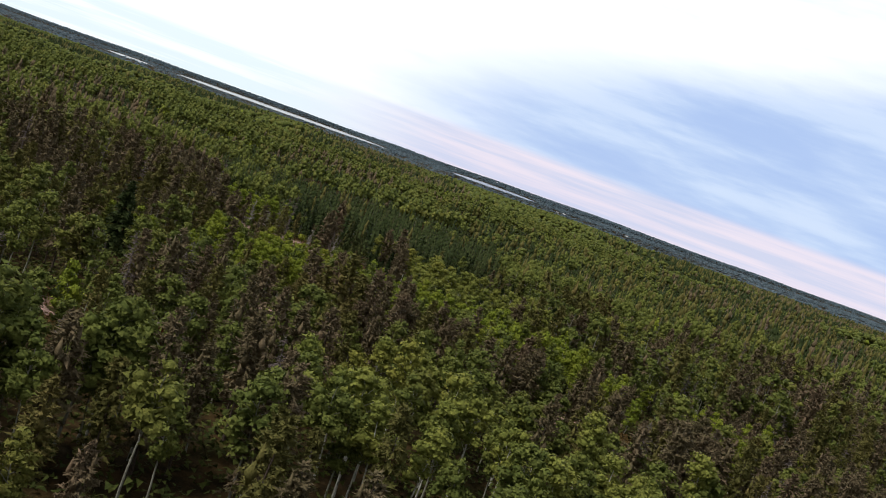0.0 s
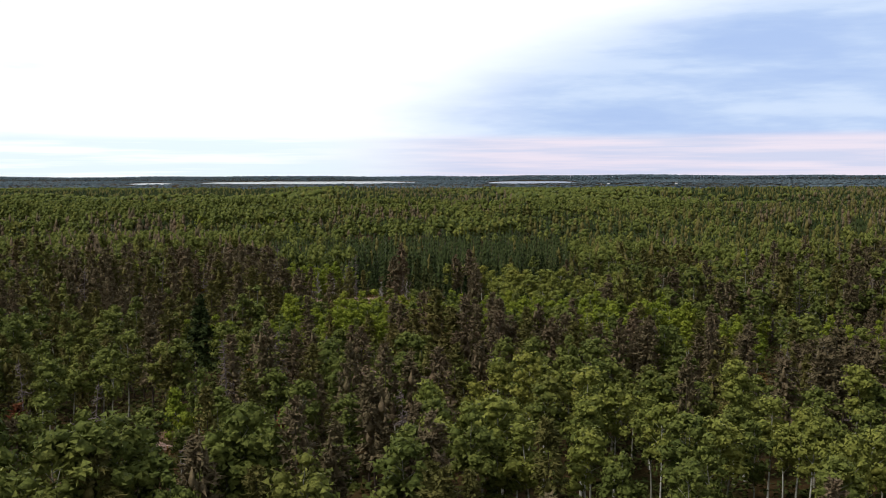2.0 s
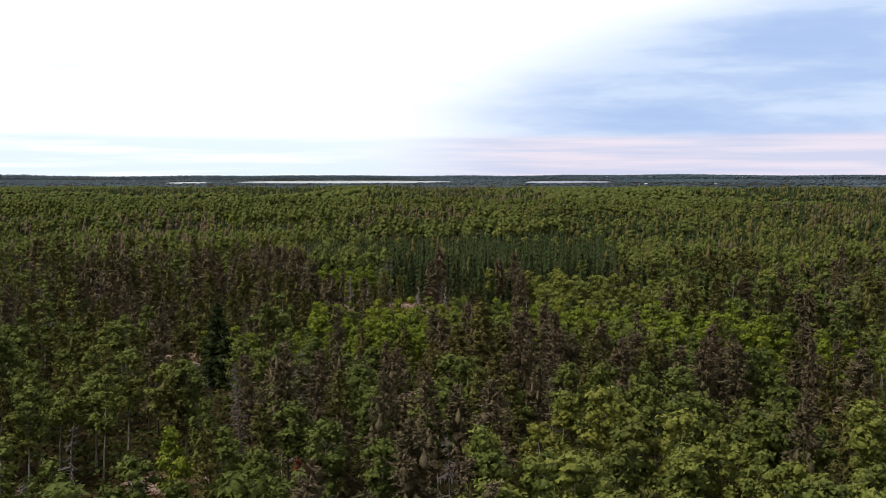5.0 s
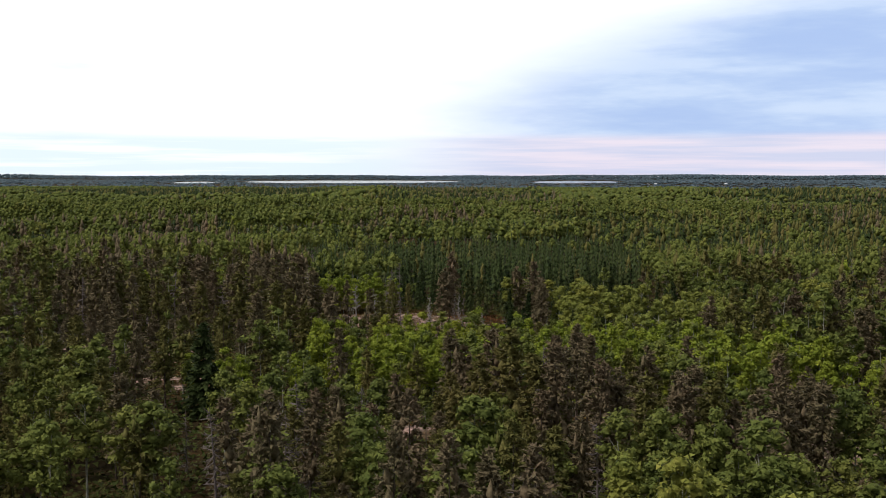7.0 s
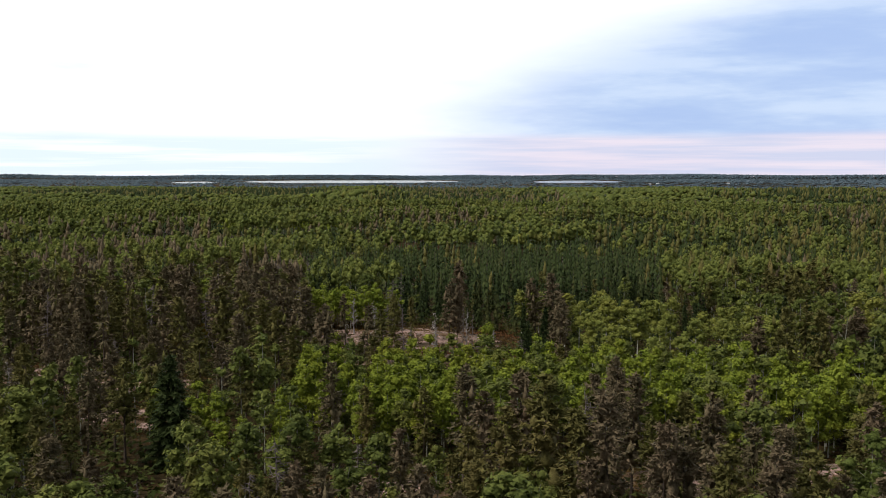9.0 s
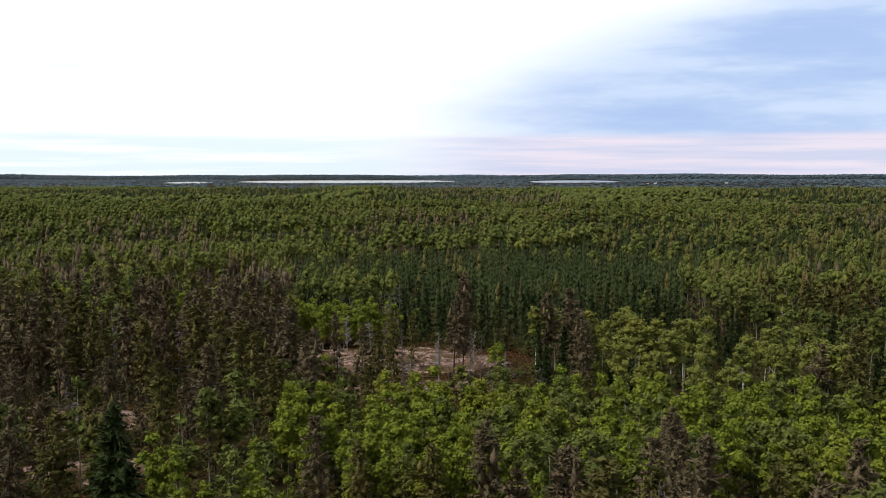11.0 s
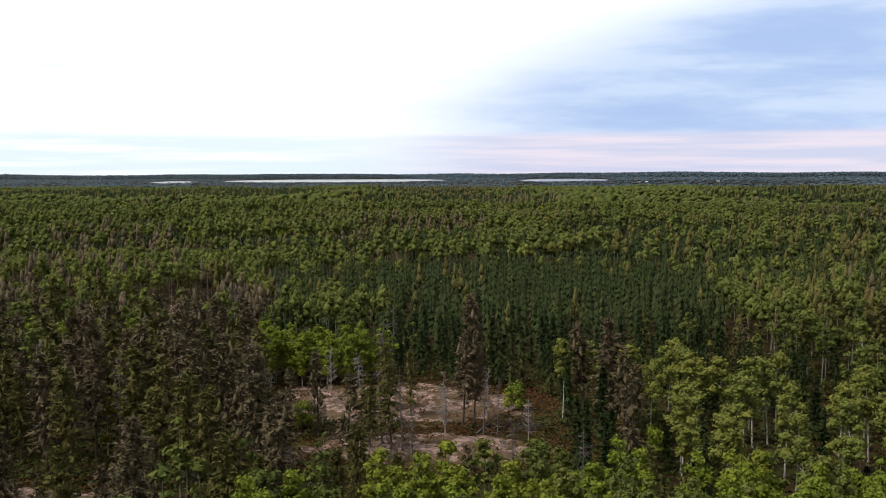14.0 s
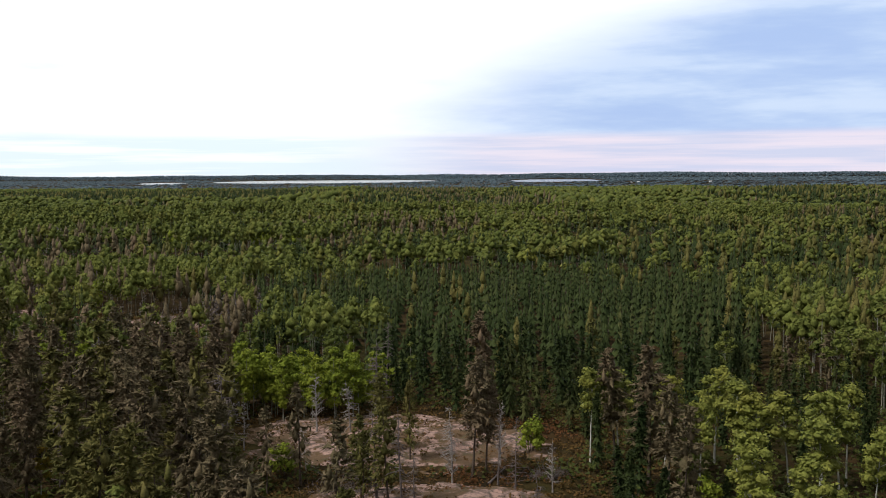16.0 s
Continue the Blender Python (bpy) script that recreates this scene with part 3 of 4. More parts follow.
GROUPS = {"A": "aspen trees", "Y": "young aspens", "B": "paper birches", "P": "browned pines", "O": "olive pines", "S": "black spruces", "D": "dead pines", "W": "bleached snags", "R": "rust-red pines", "G": "yellowing birches", "C": "large spruces", "U": "sapling clumps"}
COUNT = {}


def plant(kind, x, y, height, r):
    """One tree of the kind, standing at x, y."""
    row = PATTERNS[kind][int(r.integers(len(PATTERNS[kind])))]
    name, label, category, trunk, crown, tall, made = row
    s = height / tall
    w = s * (r.uniform(0.85, 1.12) if kind in "PO" else r.uniform(1.0, 1.3) if kind in "CAB" else r.uniform(0.85, 1.15))
    m = Matrix.LocRotScale((x, y, top_z(x, y)), Euler((r.normal() * 0.025, r.normal() * 0.025, r.uniform(0, 6.283))), None) @ Matrix.Diagonal((w, w, s, 1))
    if made is None:
        root = new(name)
        part("trunk", trunk, root)
        part("branches" if kind in "DW" else "crown", crown, root)
        tagged(root, label, category, GROUPS[kind])
        root.matrix_basis = m
        row[6] = root
    else:
        base = made
        keep = base.matrix_basis.copy()
        base.matrix_basis = Matrix()
        copy_thing(base, m)
        base.matrix_basis = keep
    COUNT[kind] = COUNT.get(kind, 0) + 1


# trees known one by one: x, y, height
KNOWN = {}


def known(kind, *rows):
    KNOWN.setdefault(kind, []).extend(rows)


known("B", (-7.1, 79.9, 11), (-4, 85, 11), (0.5, 77.5, 11), (4.3, 77.7, 11), (8.6, 92.5, 11), (11.8, 85.7, 11), (16.1, 80.9, 11), (23.3, 82.2, 11), (26.2, 78.6, 11), (-2.7, 103.3, 11), (2.4, 101.9, 11))
known("A", (-34, 85.7, 9.5), (-29.7, 93.9, 9.5), (-25.7, 89.3, 9.5), (12.1, 73.8, 9.5), (-13.9, 66.5, 9.5), (2.6, 104.5, 10.5), (19.5, 84, 10), (30, 81, 10.5))
known("A", (-76.3, 156.6, 10.5), (-70.5, 152.4, 10.5), (-59.7, 136.9, 10.5), (-59.3, 118.2, 10.5), (-46.8, 109.1, 10.5), (-42.2, 137.8, 10.5), (-37.1, 131.2, 10.5))
known("Y", (-33.3, 93.7, 9.5), (-71, 275.4, 10), (-67.4, 278.1, 10), (-62.3, 275.8, 10), (-56.6, 273.6, 10), (-51, 267, 9.5), (-64, 271, 9.5), (-59, 269, 9.5), (-54, 266, 9), (-48, 270, 9))
known("Y", (-102.5, 273.8, 10.5), (-100.7, 279.1, 10.5), (-98.4, 281.9, 10.5), (-91, 274.2, 10.5), (-90.7, 279.5, 10.5), (-95, 268, 10))
known("P", (-13, 248.1, 14.3), (-3.8, 159.8, 12.9), (2.7, 143.1, 12.9), (4.2, 123.1, 12.9), (-5.6, 142.7, 12.9), (-16.4, 142.1, 12.9), (-18, 101.1, 12.9), (-24.6, 116.2, 12.9), (8.8, 154, 12.9), (12.8, 123.6, 12.9), (16.3, 123.8, 12.9), (9.4, 117.9, 12.9), (27.1, 118.9, 12.9), (15.7, 96.7, 12.9), (-8.4, 98.5, 12.9), (-13, 85.7, 12.9))
known("P", (-19.7, 157.2, 12.9), (-3.5, 164.6, 12.9), (-2.7, 153.1, 12.9), (-7.1, 152.5, 12.9), (6.2, 131.3, 12.9), (-33.9, 158.9, 12.9), (-60.6, 163.2, 12.9), (-60.2, 155.6, 12.9), (-71.5, 264.8, 16.0), (-70.3, 244.7, 16.0), (-50.3, 211.5, 16.0), (-44.1, 197.2, 14.6))
known("P", (-30.2, 269.2, 15.6), (-9.9, 241.4, 16.2), (-8.6, 236, 13.0), (-85.4, 271.6, 16.0), (-70.5, 254.9, 16.0), (-66.2, 251.4, 16.0), (-85.5, 254.2, 16.0), (-80.1, 237.8, 16.0), (-67.5, 241.4, 16.0), (-67.2, 235.7, 16.0), (-71.8, 230.2, 16.0), (-88.9, 250.3, 16.0), (-62.2, 248.1, 16.0), (-57.8, 225.6, 16.0))
known("O", (-42.1, 250.7, 9.8), (-37.9, 247.9, 9.8), (-40.8, 229.9, 8.0), (-62, 232, 10.3), (-75, 240, 11.5))
known("D", (-39.5, 87.7, 11.2), (-28.8, 113.3, 11.2), (29.8, 111.9, 11.2), (-50.8, 97.3, 11.2), (-11.2, 92.5, 10.1), (-33.2, 134.6, 10.1), (-44.8, 268, 11.2), (-32.4, 124.5, 10.1), (-46.7, 290, 11.2))
known("W", (-32.6, 245.9, 7.5), (-26.9, 247.6, 8), (-47, 257.7, 7), (-64.5, 262.3, 8), (-59.9, 252, 7), (-51.9, 259.2, 8), (-20.9, 238, 6), (-84.7, 182.5, 7), (-50, 244, 6), (-32.1, 238.7, 7), (-93, 316, 8))
known("R", (-22.9, 90.4, 8), (-46.8, 88.2, 9), (-20, 84, 6))
known("G", (-73.5, 226, 8), (-41, 148, 7), (-12, 176, 6))
known("C", (-52.5, 160, 12.5), (-68, 158, 5))
known("B", (-16, 248.9, 12), (-12.5, 250, 11.5), (-7.5, 246, 12), (-5.1, 237.2, 12), (0.9, 237.5, 12), (4.9, 239.1, 12), (8.1, 237.9, 12), (10.4, 239.4, 12), (9, 225.3, 12), (-2.9, 217, 8), (12.3, 243, 12), (-1, 250, 12))
known("B", (6.6, 212, 11), (12.8, 214, 12), (17.3, 214, 12), (20.8, 212, 12), (27, 215, 12), (4.8, 227.9, 12), (24.9, 220.6, 12), (15, 225, 12), (20, 230, 12))
known("A", (-67.7, 284, 12), (-53.9, 281, 12), (21.9, 275, 12), (26.8, 280.3, 12), (6.8, 281, 11), (35, 262, 12), (45, 255, 12), (40, 246, 12))
known("O", (-62, 214, 14.5), (-57, 209, 14), (-53, 205, 13), (-67, 221, 15), (-72, 213, 13.5), (-50, 214, 12.5), (-61, 224, 15.5))
known("P", (-9, 225, 13.5), (-60, 219, 16.0), (-74, 224, 15.0))
known("O", (-38, 229, 11.5), (-41.5, 233, 9))
known("P", (-30, 242, 14.5), (-28.5, 244, 12))
known("D", (-36.5, 228, 11), (-39.5, 231, 10), (-27, 240, 9.5), (-25, 238, 8.5), (-35, 226, 8))
known("U", (-23.1, 252.8, 5), (-5.3, 240, 5), (-4.8, 231.8, 5), (-0.7, 230.2, 5), (-52.3, 242, 4), (-40, 150, 3), (-17, 226, 3))

# stands: centre x, y; half axes; height of the trees beside the common one; shares of kinds; the first that fits holds
STANDS = []


def stand(x, y, rx, ry, tall, **shares):
    STANDS.append(((x, y), (rx, ry), shares, tall))


# round the outcrops and behind them
stand(-60, 272, 18, 7, 1.0, Y=1.0)
stand(-48, 285, 9, 6, 0.75, A=0.6, S=0.4)
stand(-14, 250, 14, 12, 0.9, S=0.5, B=0.3, U=0.2)
stand(-62, 312, 12, 14, 1.05, A=0.85, S=0.15)
stand(30, 322, 11, 20, 1.15, A=0.6, O=0.4)
stand(38, 288, 15, 24, 1.2, A=0.6, O=0.4)
stand(42, 254, 18, 14, 1.05, A=0.7, B=0.2, S=0.1)
stand(8, 264, 26, 16, 0.9, S=0.92, A=0.08)
stand(-28, 330, 52, 76, 1.0, S=0.96, O=0.04)
stand(-36, 395, 62, 52, 1.0, S=0.93, A=0.07)
stand(38, 385, 40, 44, 1.0, S=0.86, A=0.06, O=0.08)
stand(-93, 322, 20, 22, 0.9, P=0.45, D=0.4, A=0.15)
stand(-104, 352, 22, 20, 0.8, D=0.45, P=0.25, A=0.3)
stand(-150, 326, 26, 20, 0.95, P=0.35, D=0.25, A=0.4)
stand(-124, 297, 16, 9, 1.05, A=0.75, Y=0.25)
stand(-190, 335, 60, 44, 1.0, P=0.35, D=0.15, A=0.5)
stand(-104, 278, 20, 9, 1.0, Y=0.6, A=0.4)
stand(-84, 240, 32, 28, 1.3, P=0.55, O=0.33, D=0.08, A=0.04)
stand(-98, 206, 24, 14, 0.8, P=0.6, W=0.2, D=0.2)
stand(-72, 196, 18, 16, 0.9, P=0.6, D=0.2, W=0.1, O=0.1)
stand(10, 225, 28, 22, 0.9, B=0.3, S=0.5, U=0.2)
stand(48, 225, 26, 26, 1.05, A=0.5, B=0.1, S=0.25, O=0.15)
# along the way in
stand(-46, 166, 11, 9, 0.85, Y=0.5, A=0.5)
stand(-4, 182, 42, 22, 0.95, Y=0.66, A=0.28, U=0.06)
stand(50, 165, 26, 22, 0.85, Y=0.5, A=0.3, P=0.2)
stand(-72, 152, 20, 26, 1.0, A=0.62, O=0.38)
stand(-44, 98, 16, 16, 0.95, A=0.5, O=0.38, D=0.12)
stand(-16, 118, 12, 16, 0.95, A=0.42, O=0.38, P=0.2)
stand(3, 112, 9, 12, 1.0, A=0.85, O=0.15)
stand(14, 90, 34, 16, 0.95, B=0.45, A=0.45, P=0.07, D=0.03)
stand(12, 142, 18, 22, 1.05, P=0.5, O=0.35, A=0.15)
stand(45, 122, 26, 24, 1.05, P=0.46, O=0.32, D=0.12, A=0.1)
stand(-30, 138, 14, 16, 0.95, P=0.3, O=0.35, A=0.25, D=0.1)
stand(-58, 118, 16, 16, 0.95, A=0.6, O=0.3, P=0.1)
# beyond the spruce bog
stand(-40, 466, 44, 16, 1.15, A=0.95, B=0.05)
stand(-104, 425, 30, 44, 1.1, A=0.7, S=0.25, D=0.05)
stand(-165, 420, 36, 50, 1.0, P=0.3, D=0.12, A=0.58)
stand(-135, 525, 40, 34, 1.15, A=0.95, Y=0.05)
stand(-230, 500, 60, 44, 1.05, P=0.25, A=0.45, D=0.05, S=0.25)
stand(20, 425, 40, 60, 1.0, S=0.7, A=0.15, O=0.15)
stand(85, 420, 52, 100, 1.05, S=0.66, A=0.14, O=0.2)
stand(-20, 530, 70, 36, 1.0, S=0.75, A=0.2, O=0.05)
stand(-100, 630, 60, 44, 1.0, P=0.3, S=0.25, A=0.3, O=0.15)
stand(70, 620, 80, 70, 1.0, S=0.5, O=0.2, A=0.3)
stand(-20, 690, 70, 60, 1.1, A=0.85, P=0.15)
stand(-230, 640, 90, 70, 1.1, A=0.85, S=0.15)
stand(-180, 840, 150, 50, 1.1, A=0.9, S=0.1)
stand(60, 830, 120, 70, 1.1, A=0.8, Y=0.1, P=0.1)
stand(240, 700, 110, 150, 1.0, S=0.65, P=0.1, O=0.25)
stand(-430, 800, 160, 90, 1.05, S=0.4, A=0.6)
stand(-500, 1500, 330, 300, 1.0, S=0.85, O=0.15)
COMMON = {"A": 11.0, "Y": 9.0, "B": 12.0, "P": 11.5, "O": 11.0, "S": 10.0, "D": 10.0, "W": 7.0, "U": 4.0, "R": 9.0, "G": 7.5}


def species(x, y, r):
    """Which kind grows at x, y, and how tall."""
    wob = 0.35 * noise.noise(Vector((x * 0.06, y * 0.06, 3.0)))
    for (cx, cy), (rx, ry), shares, tall in STANDS:
        if ((x - cx) / rx) ** 2 + ((y - cy) / ry) ** 2 < 1 + wob:
            break
    else:
        far = 1 + max(0.0, y - 400) / 600
        a = noise.noise(Vector((x / (95 * far), y / (42 * far), 0.0))) + 0.15 * noise.noise(Vector((x / 30, y / 20, 1.0)))
        b = noise.noise(Vector((x / (80 * far), y / (40 * far), 7.0))) + 0.15 * noise.noise(Vector((x / 30, y / 20, 5.0)))
        tall = 1.0 + 0.8 * noise.noise(Vector((x / (60 * far), y / (30 * far), 13.0)))
        if a > (0.1 if y < 500 else 0.0):
            shares = {"A": 0.93, "Y": 0.04, "S": 0.03} if y > 300 else {"A": 0.5, "O": 0.2, "P": 0.2, "D": 0.1}
        elif b > 0.02:
            shares = {"P": 0.35, "D": 0.12, "O": 0.28, "A": 0.25} if y < 420 else {"P": 0.12, "D": 0.03, "O": 0.2, "S": 0.65}
        elif b < -0.1:
            shares = {"S": 0.8, "O": 0.2} if y > 300 else {"P": 0.3, "O": 0.3, "A": 0.4}
        else:
            shares = {"P": 0.35, "O": 0.25, "A": 0.3, "U": 0.1} if y < 420 else {"S": 0.6, "A": 0.25, "O": 0.15}
    pick, kinds = r.uniform(0, sum(shares.values())), list(shares)
    for kind in kinds:
        pick -= shares[kind]
        if pick <= 0:
            break
    return kind, COMMON[kind] * min(max(tall, 0.65), 1.35) * r.uniform(0.74, 1.13)


CLEARINGS = [  # centre x, y; half axes; share of trees that stand in it
    (12, 60, 32, 12, 0.4), (-50, 146, 7, 13, 0.05), (-52, 160, 4, 5, 0.0), (0, 158, 34, 9, 0.3), (-70, 217, 5, 8, 0.0),
    (-42, 228, 23, 26, 0.2), (-84, 206, 26, 13, 0.35), (-26, 153, 13, 8, 0.08), (2, 157, 13, 8, 0.12), (23, 161, 14, 8, 0.15), (31, 146, 12, 13, 0.12), (-46, 100, 12, 9, 0.3), (-112, 352, 16, 26, 0.15), (12, 226, 26, 19, 0.25), (-14, 240, 10, 12, 0.3),
]


def crowded(x, y, r):
    """Whether a tree stands here at all."""
    for cx, cy, rx, ry, share in CLEARINGS:
        if ((x - cx) / rx) ** 2 + ((y - cy) / ry) ** 2 < 1:
            return r.uniform() < share
    return r.uniform() < 0.9 + 0.55 * noise.noise(Vector((x * 0.07, y * 0.07, 21.0)))


def scatter(r, y0, y1, gap, left=0.66, right=0.5, rim=16.0):
    """Jittered points over the wedge of land ahead."""
    ys = np.arange(y0, y1, gap)
    out = []
    for y in ys:
        xs = np.arange(-left * y - rim, right * y + rim, gap)
        out.append(np.stack([xs + r.uniform(-0.75, 0.75, len(xs)) * gap, y + r.uniform(-0.75, 0.75, len(xs)) * gap], 1))
    return np.concatenate(out)


NEAR_END = 262.0
r = np.random.default_rng(5)
stood = []
for kind, rows in KNOWN.items():
    for x, y, h in rows:
        plant(kind, x, y, h, r)
        stood.append((x, y))
overflow = []
for x, y in scatter(r, 48, NEAR_END, 4.2):
    if min((x - a) ** 2 + (y - b) ** 2 for a, b in stood) < 3.0 ** 2:
        continue
    if not crowded(x, y, r):
        continue
    bare = bool(on_rock(x, y, 1.05))
    if bare and r.uniform() > 0.05:
        continue
    kind, h = species(x, y, r)
    if bare:
        kind, h = ("W", 6.0) if r.uniform() < 0.5 else ("P", 6.5)
    if COUNT.get(kind, 0) >= 300:
        overflow.append((x, y, kind, h))
    else:
        plant(kind, x, y, h, r)


# the young aspen grove stands close
for x, y in scatter(r, 164, 203, 3.2):
    if ((x + 4) / 40) ** 2 + ((y - 183) / 19) ** 2 < 1 and not on_rock(x, y, 1.1) and r.uniform() < 0.75:
        plant("Y" if r.uniform() < 0.7 else "A", x, y, r.uniform(7.5, 10.8), r)


# bright aspen clumps behind the main outcrop and west of the pines
for cx, cy, rx, ry in ((-60, 272, 15, 6), (-99, 276, 14, 8)):
    for x, y in scatter(r, cy - ry, cy + ry, 3.2):
        if ((x - cx) / rx) ** 2 + ((y - cy) / ry) ** 2 < 1:
            plant("Y", x, y, r.uniform(8.0, 10.5), r)


# ---- woods farther off, joined by kind ----
LIGHT = {}
for k in range(4):
    r = np.random.default_rng(1500 + k)
    LIGHT.setdefault("A", []).append((broadleaf(r, 11, r.uniform(1.8, 2.3), r.uniform(0.4, 0.5), 9, 210, 0, ASPEN_BARK, ASPEN, 0.5), 11))
    LIGHT.setdefault("Y", []).append((broadleaf(r, 9, r.uniform(1.6, 2.1), r.uniform(0.2, 0.35), 9, 210, 0, ASPEN_BARK, BRIGHT, 0.46), 9))
    LIGHT.setdefault("B", []).append((broadleaf(r, 12, r.uniform(1.7, 2.2), r.uniform(0.5, 0.6), 9, 280, 0, WHITE_BARK, BIRCH, 0.5), 12))
    LIGHT.setdefault("P", []).append((needle_tree(r, 11, r.uniform(1.5, 2.1), r.uniform(0.15, 0.3), 60, 6, 0.48, PINE_BARK, PINE, 0.12, 0.65, 0.55, 0.3, 0.27), 11))
    LIGHT.setdefault("O", []).append((needle_tree(r, 11, r.uniform(1.5, 2.1), r.uniform(0.15, 0.3), 60, 6, 0.5, PINE_BARK, OLIVE, 0.05, 0.6, 0.5, 0.4, 0.3), 11))
    LIGHT.setdefault("S", []).append((needle_tree(r, 10, r.uniform(1.0, 1.35), 0.06, 60, 5, 0.42, PINE_BARK, SPRUCE, 0.4, 0.75, 0.35, 0.1, 0.55), 10))
    LIGHT.setdefault("D", []).append((bare_tree(r, 10, r.uniform(1.1, 1.6), 0.15, 36, 50, DEAD_BARK), 10))


def joined(name, label, rows, seed):
    """Many trees as one mesh, each turned and scaled from a pattern."""
    r = np.random.default_rng(seed)
    grouped = {}
    for x, y, kind, h in rows:
        kind = {"U": "Y", "W": "D", "R": "P", "G": "Y"}.get(kind, kind)
        (trunk, crown), tall = LIGHT[kind][int(r.integers(4))]
        s, turn = h / tall, r.uniform(0, 6.283)
        w = s * r.uniform(0.9, 1.15)
        c, n = math.cos(turn) * w, math.sin(turn) * w
        move = np.array([[c, n, 0], [-n, c, 0], [0, 0, s]])
        at = np.array([x, y, top_z(x, y)])
        for v, f, mat in trunk + crown:
            slot = grouped.setdefault((mat.name, np.shape(f)[1]), [mat, [], [], 0])
            slot[1].append(v @ move + at)
            slot[2].append(np.asarray(f) + slot[3])
            slot[3] += len(v)
    chunks = [(np.concatenate(v), np.concatenate(f), mat) for mat, v, f, k in grouped.values()]
    tagged(new(name, mesh_from(name, chunks)), label, "forest", kind="stuff")


SHAPE = {"A": (2.4, 0.52, True), "Y": (2.0, 0.3, True), "B": (2.2, 0.5, True), "P": (1.7, 0.2, False), "O": (1.9, 0.2, False), "S": (1.75, 0.05, False), "D": (1.3, 0.2, False)}
LEAF = {"A": ASPEN, "Y": BRIGHT, "B": BIRCH, "P": PINE, "O": OLIVE, "S": SPRUCE, "D": DEAD_BARK}


def crowns(r, kind, x, y, h, per, grow=1.0):
    """Crowns of many trees of a kind at once."""
    wide, low, round_top = SHAPE[kind]
    k = len(x)
    z = land(x, y)
    per = max(per, 3) if kind == "D" else per
    wide = wide * grow * r.uniform(0.8, 1.25, (k, 1))
    h = h[:, None]
    t = r.uniform(0, 1, (k, per)) ** 0.85
    turn = r.uniform(0, 2 * np.pi, (k, per))
    if round_top:
        prof = np.sin(np.pi * np.clip(0.2 + 0.74 * t, 0, 1)) * r.uniform(0.6, 1.05, (k, per))
        up = (t - 0.35) * 1.5
    else:
        prof = (1 - t) ** 0.8 * r.uniform(0.6, 1.05, (k, per)) + 0.04
        up = np.full((k, per), 0.45)
    px, py = x[:, None] + wide * prof * np.cos(turn), y[:, None] + wide * prof * np.sin(turn)
    pz = z[:, None] + h * (low + (0.97 - low) * t)
    at = np.stack([px, py, pz], -1).reshape(-1, 3)
    nrm = np.stack([np.cos(turn), np.sin(turn), up], -1).reshape(-1, 3)
    size = (wide * (min(0.5, 2.9 / max(per, 1) ** 0.5) if round_top else min(0.5, 2.8 / max(per, 1) ** 0.5)) * (0.6 + 0.4 * prof)).ravel()
    foot = np.stack([x, y, z], 1)
    mid = foot + np.stack([0 * x, 0 * x, h[:, 0] * (low + 0.5 * (1 - low))], 1)
    deep = h[:, 0] * (1 - low) * 0.5
    if kind == "D":
        chunks = []
    elif kind == "S":
        chunks = [spires(r, foot, h[:, 0], wide[:, 0], low, *((6, 5) if per > 40 else (4, 4) if per > 10 else (2, 3)))]
    elif round_top and per > 10:
        spots = ((0.4, 0.1, -0.25), (-0.3, 0.35, 0.05), (-0.05, -0.45, -0.1), (0, 0, 0.45))
        chunks = [domes(r, mid + np.stack([a * wide[:, 0], b * wide[:, 0], c * deep], 1), wide[:, 0] * 0.44, deep * 0.42, 5) for a, b, c in spots]
    elif per > 10:
        chunks = [domes(r, mid - (0, 0, 0.6), wide[:, 0] * 0.6, deep * 0.6, 5), domes(r, mid + np.stack([0 * x, 0 * x, deep * 0.45], 1), wide[:, 0] * 0.4, deep * 0.55, 5)]
    else:
        chunks = [domes(r, mid, wide[:, 0] * (0.95 if round_top else 0.55), deep * (1.0 if round_top else 1.05), 5 if per else 4)]
    if (per and kind != "S") or not chunks:
        chunks.append(outward(r, at, nrm, size))
    return chunks


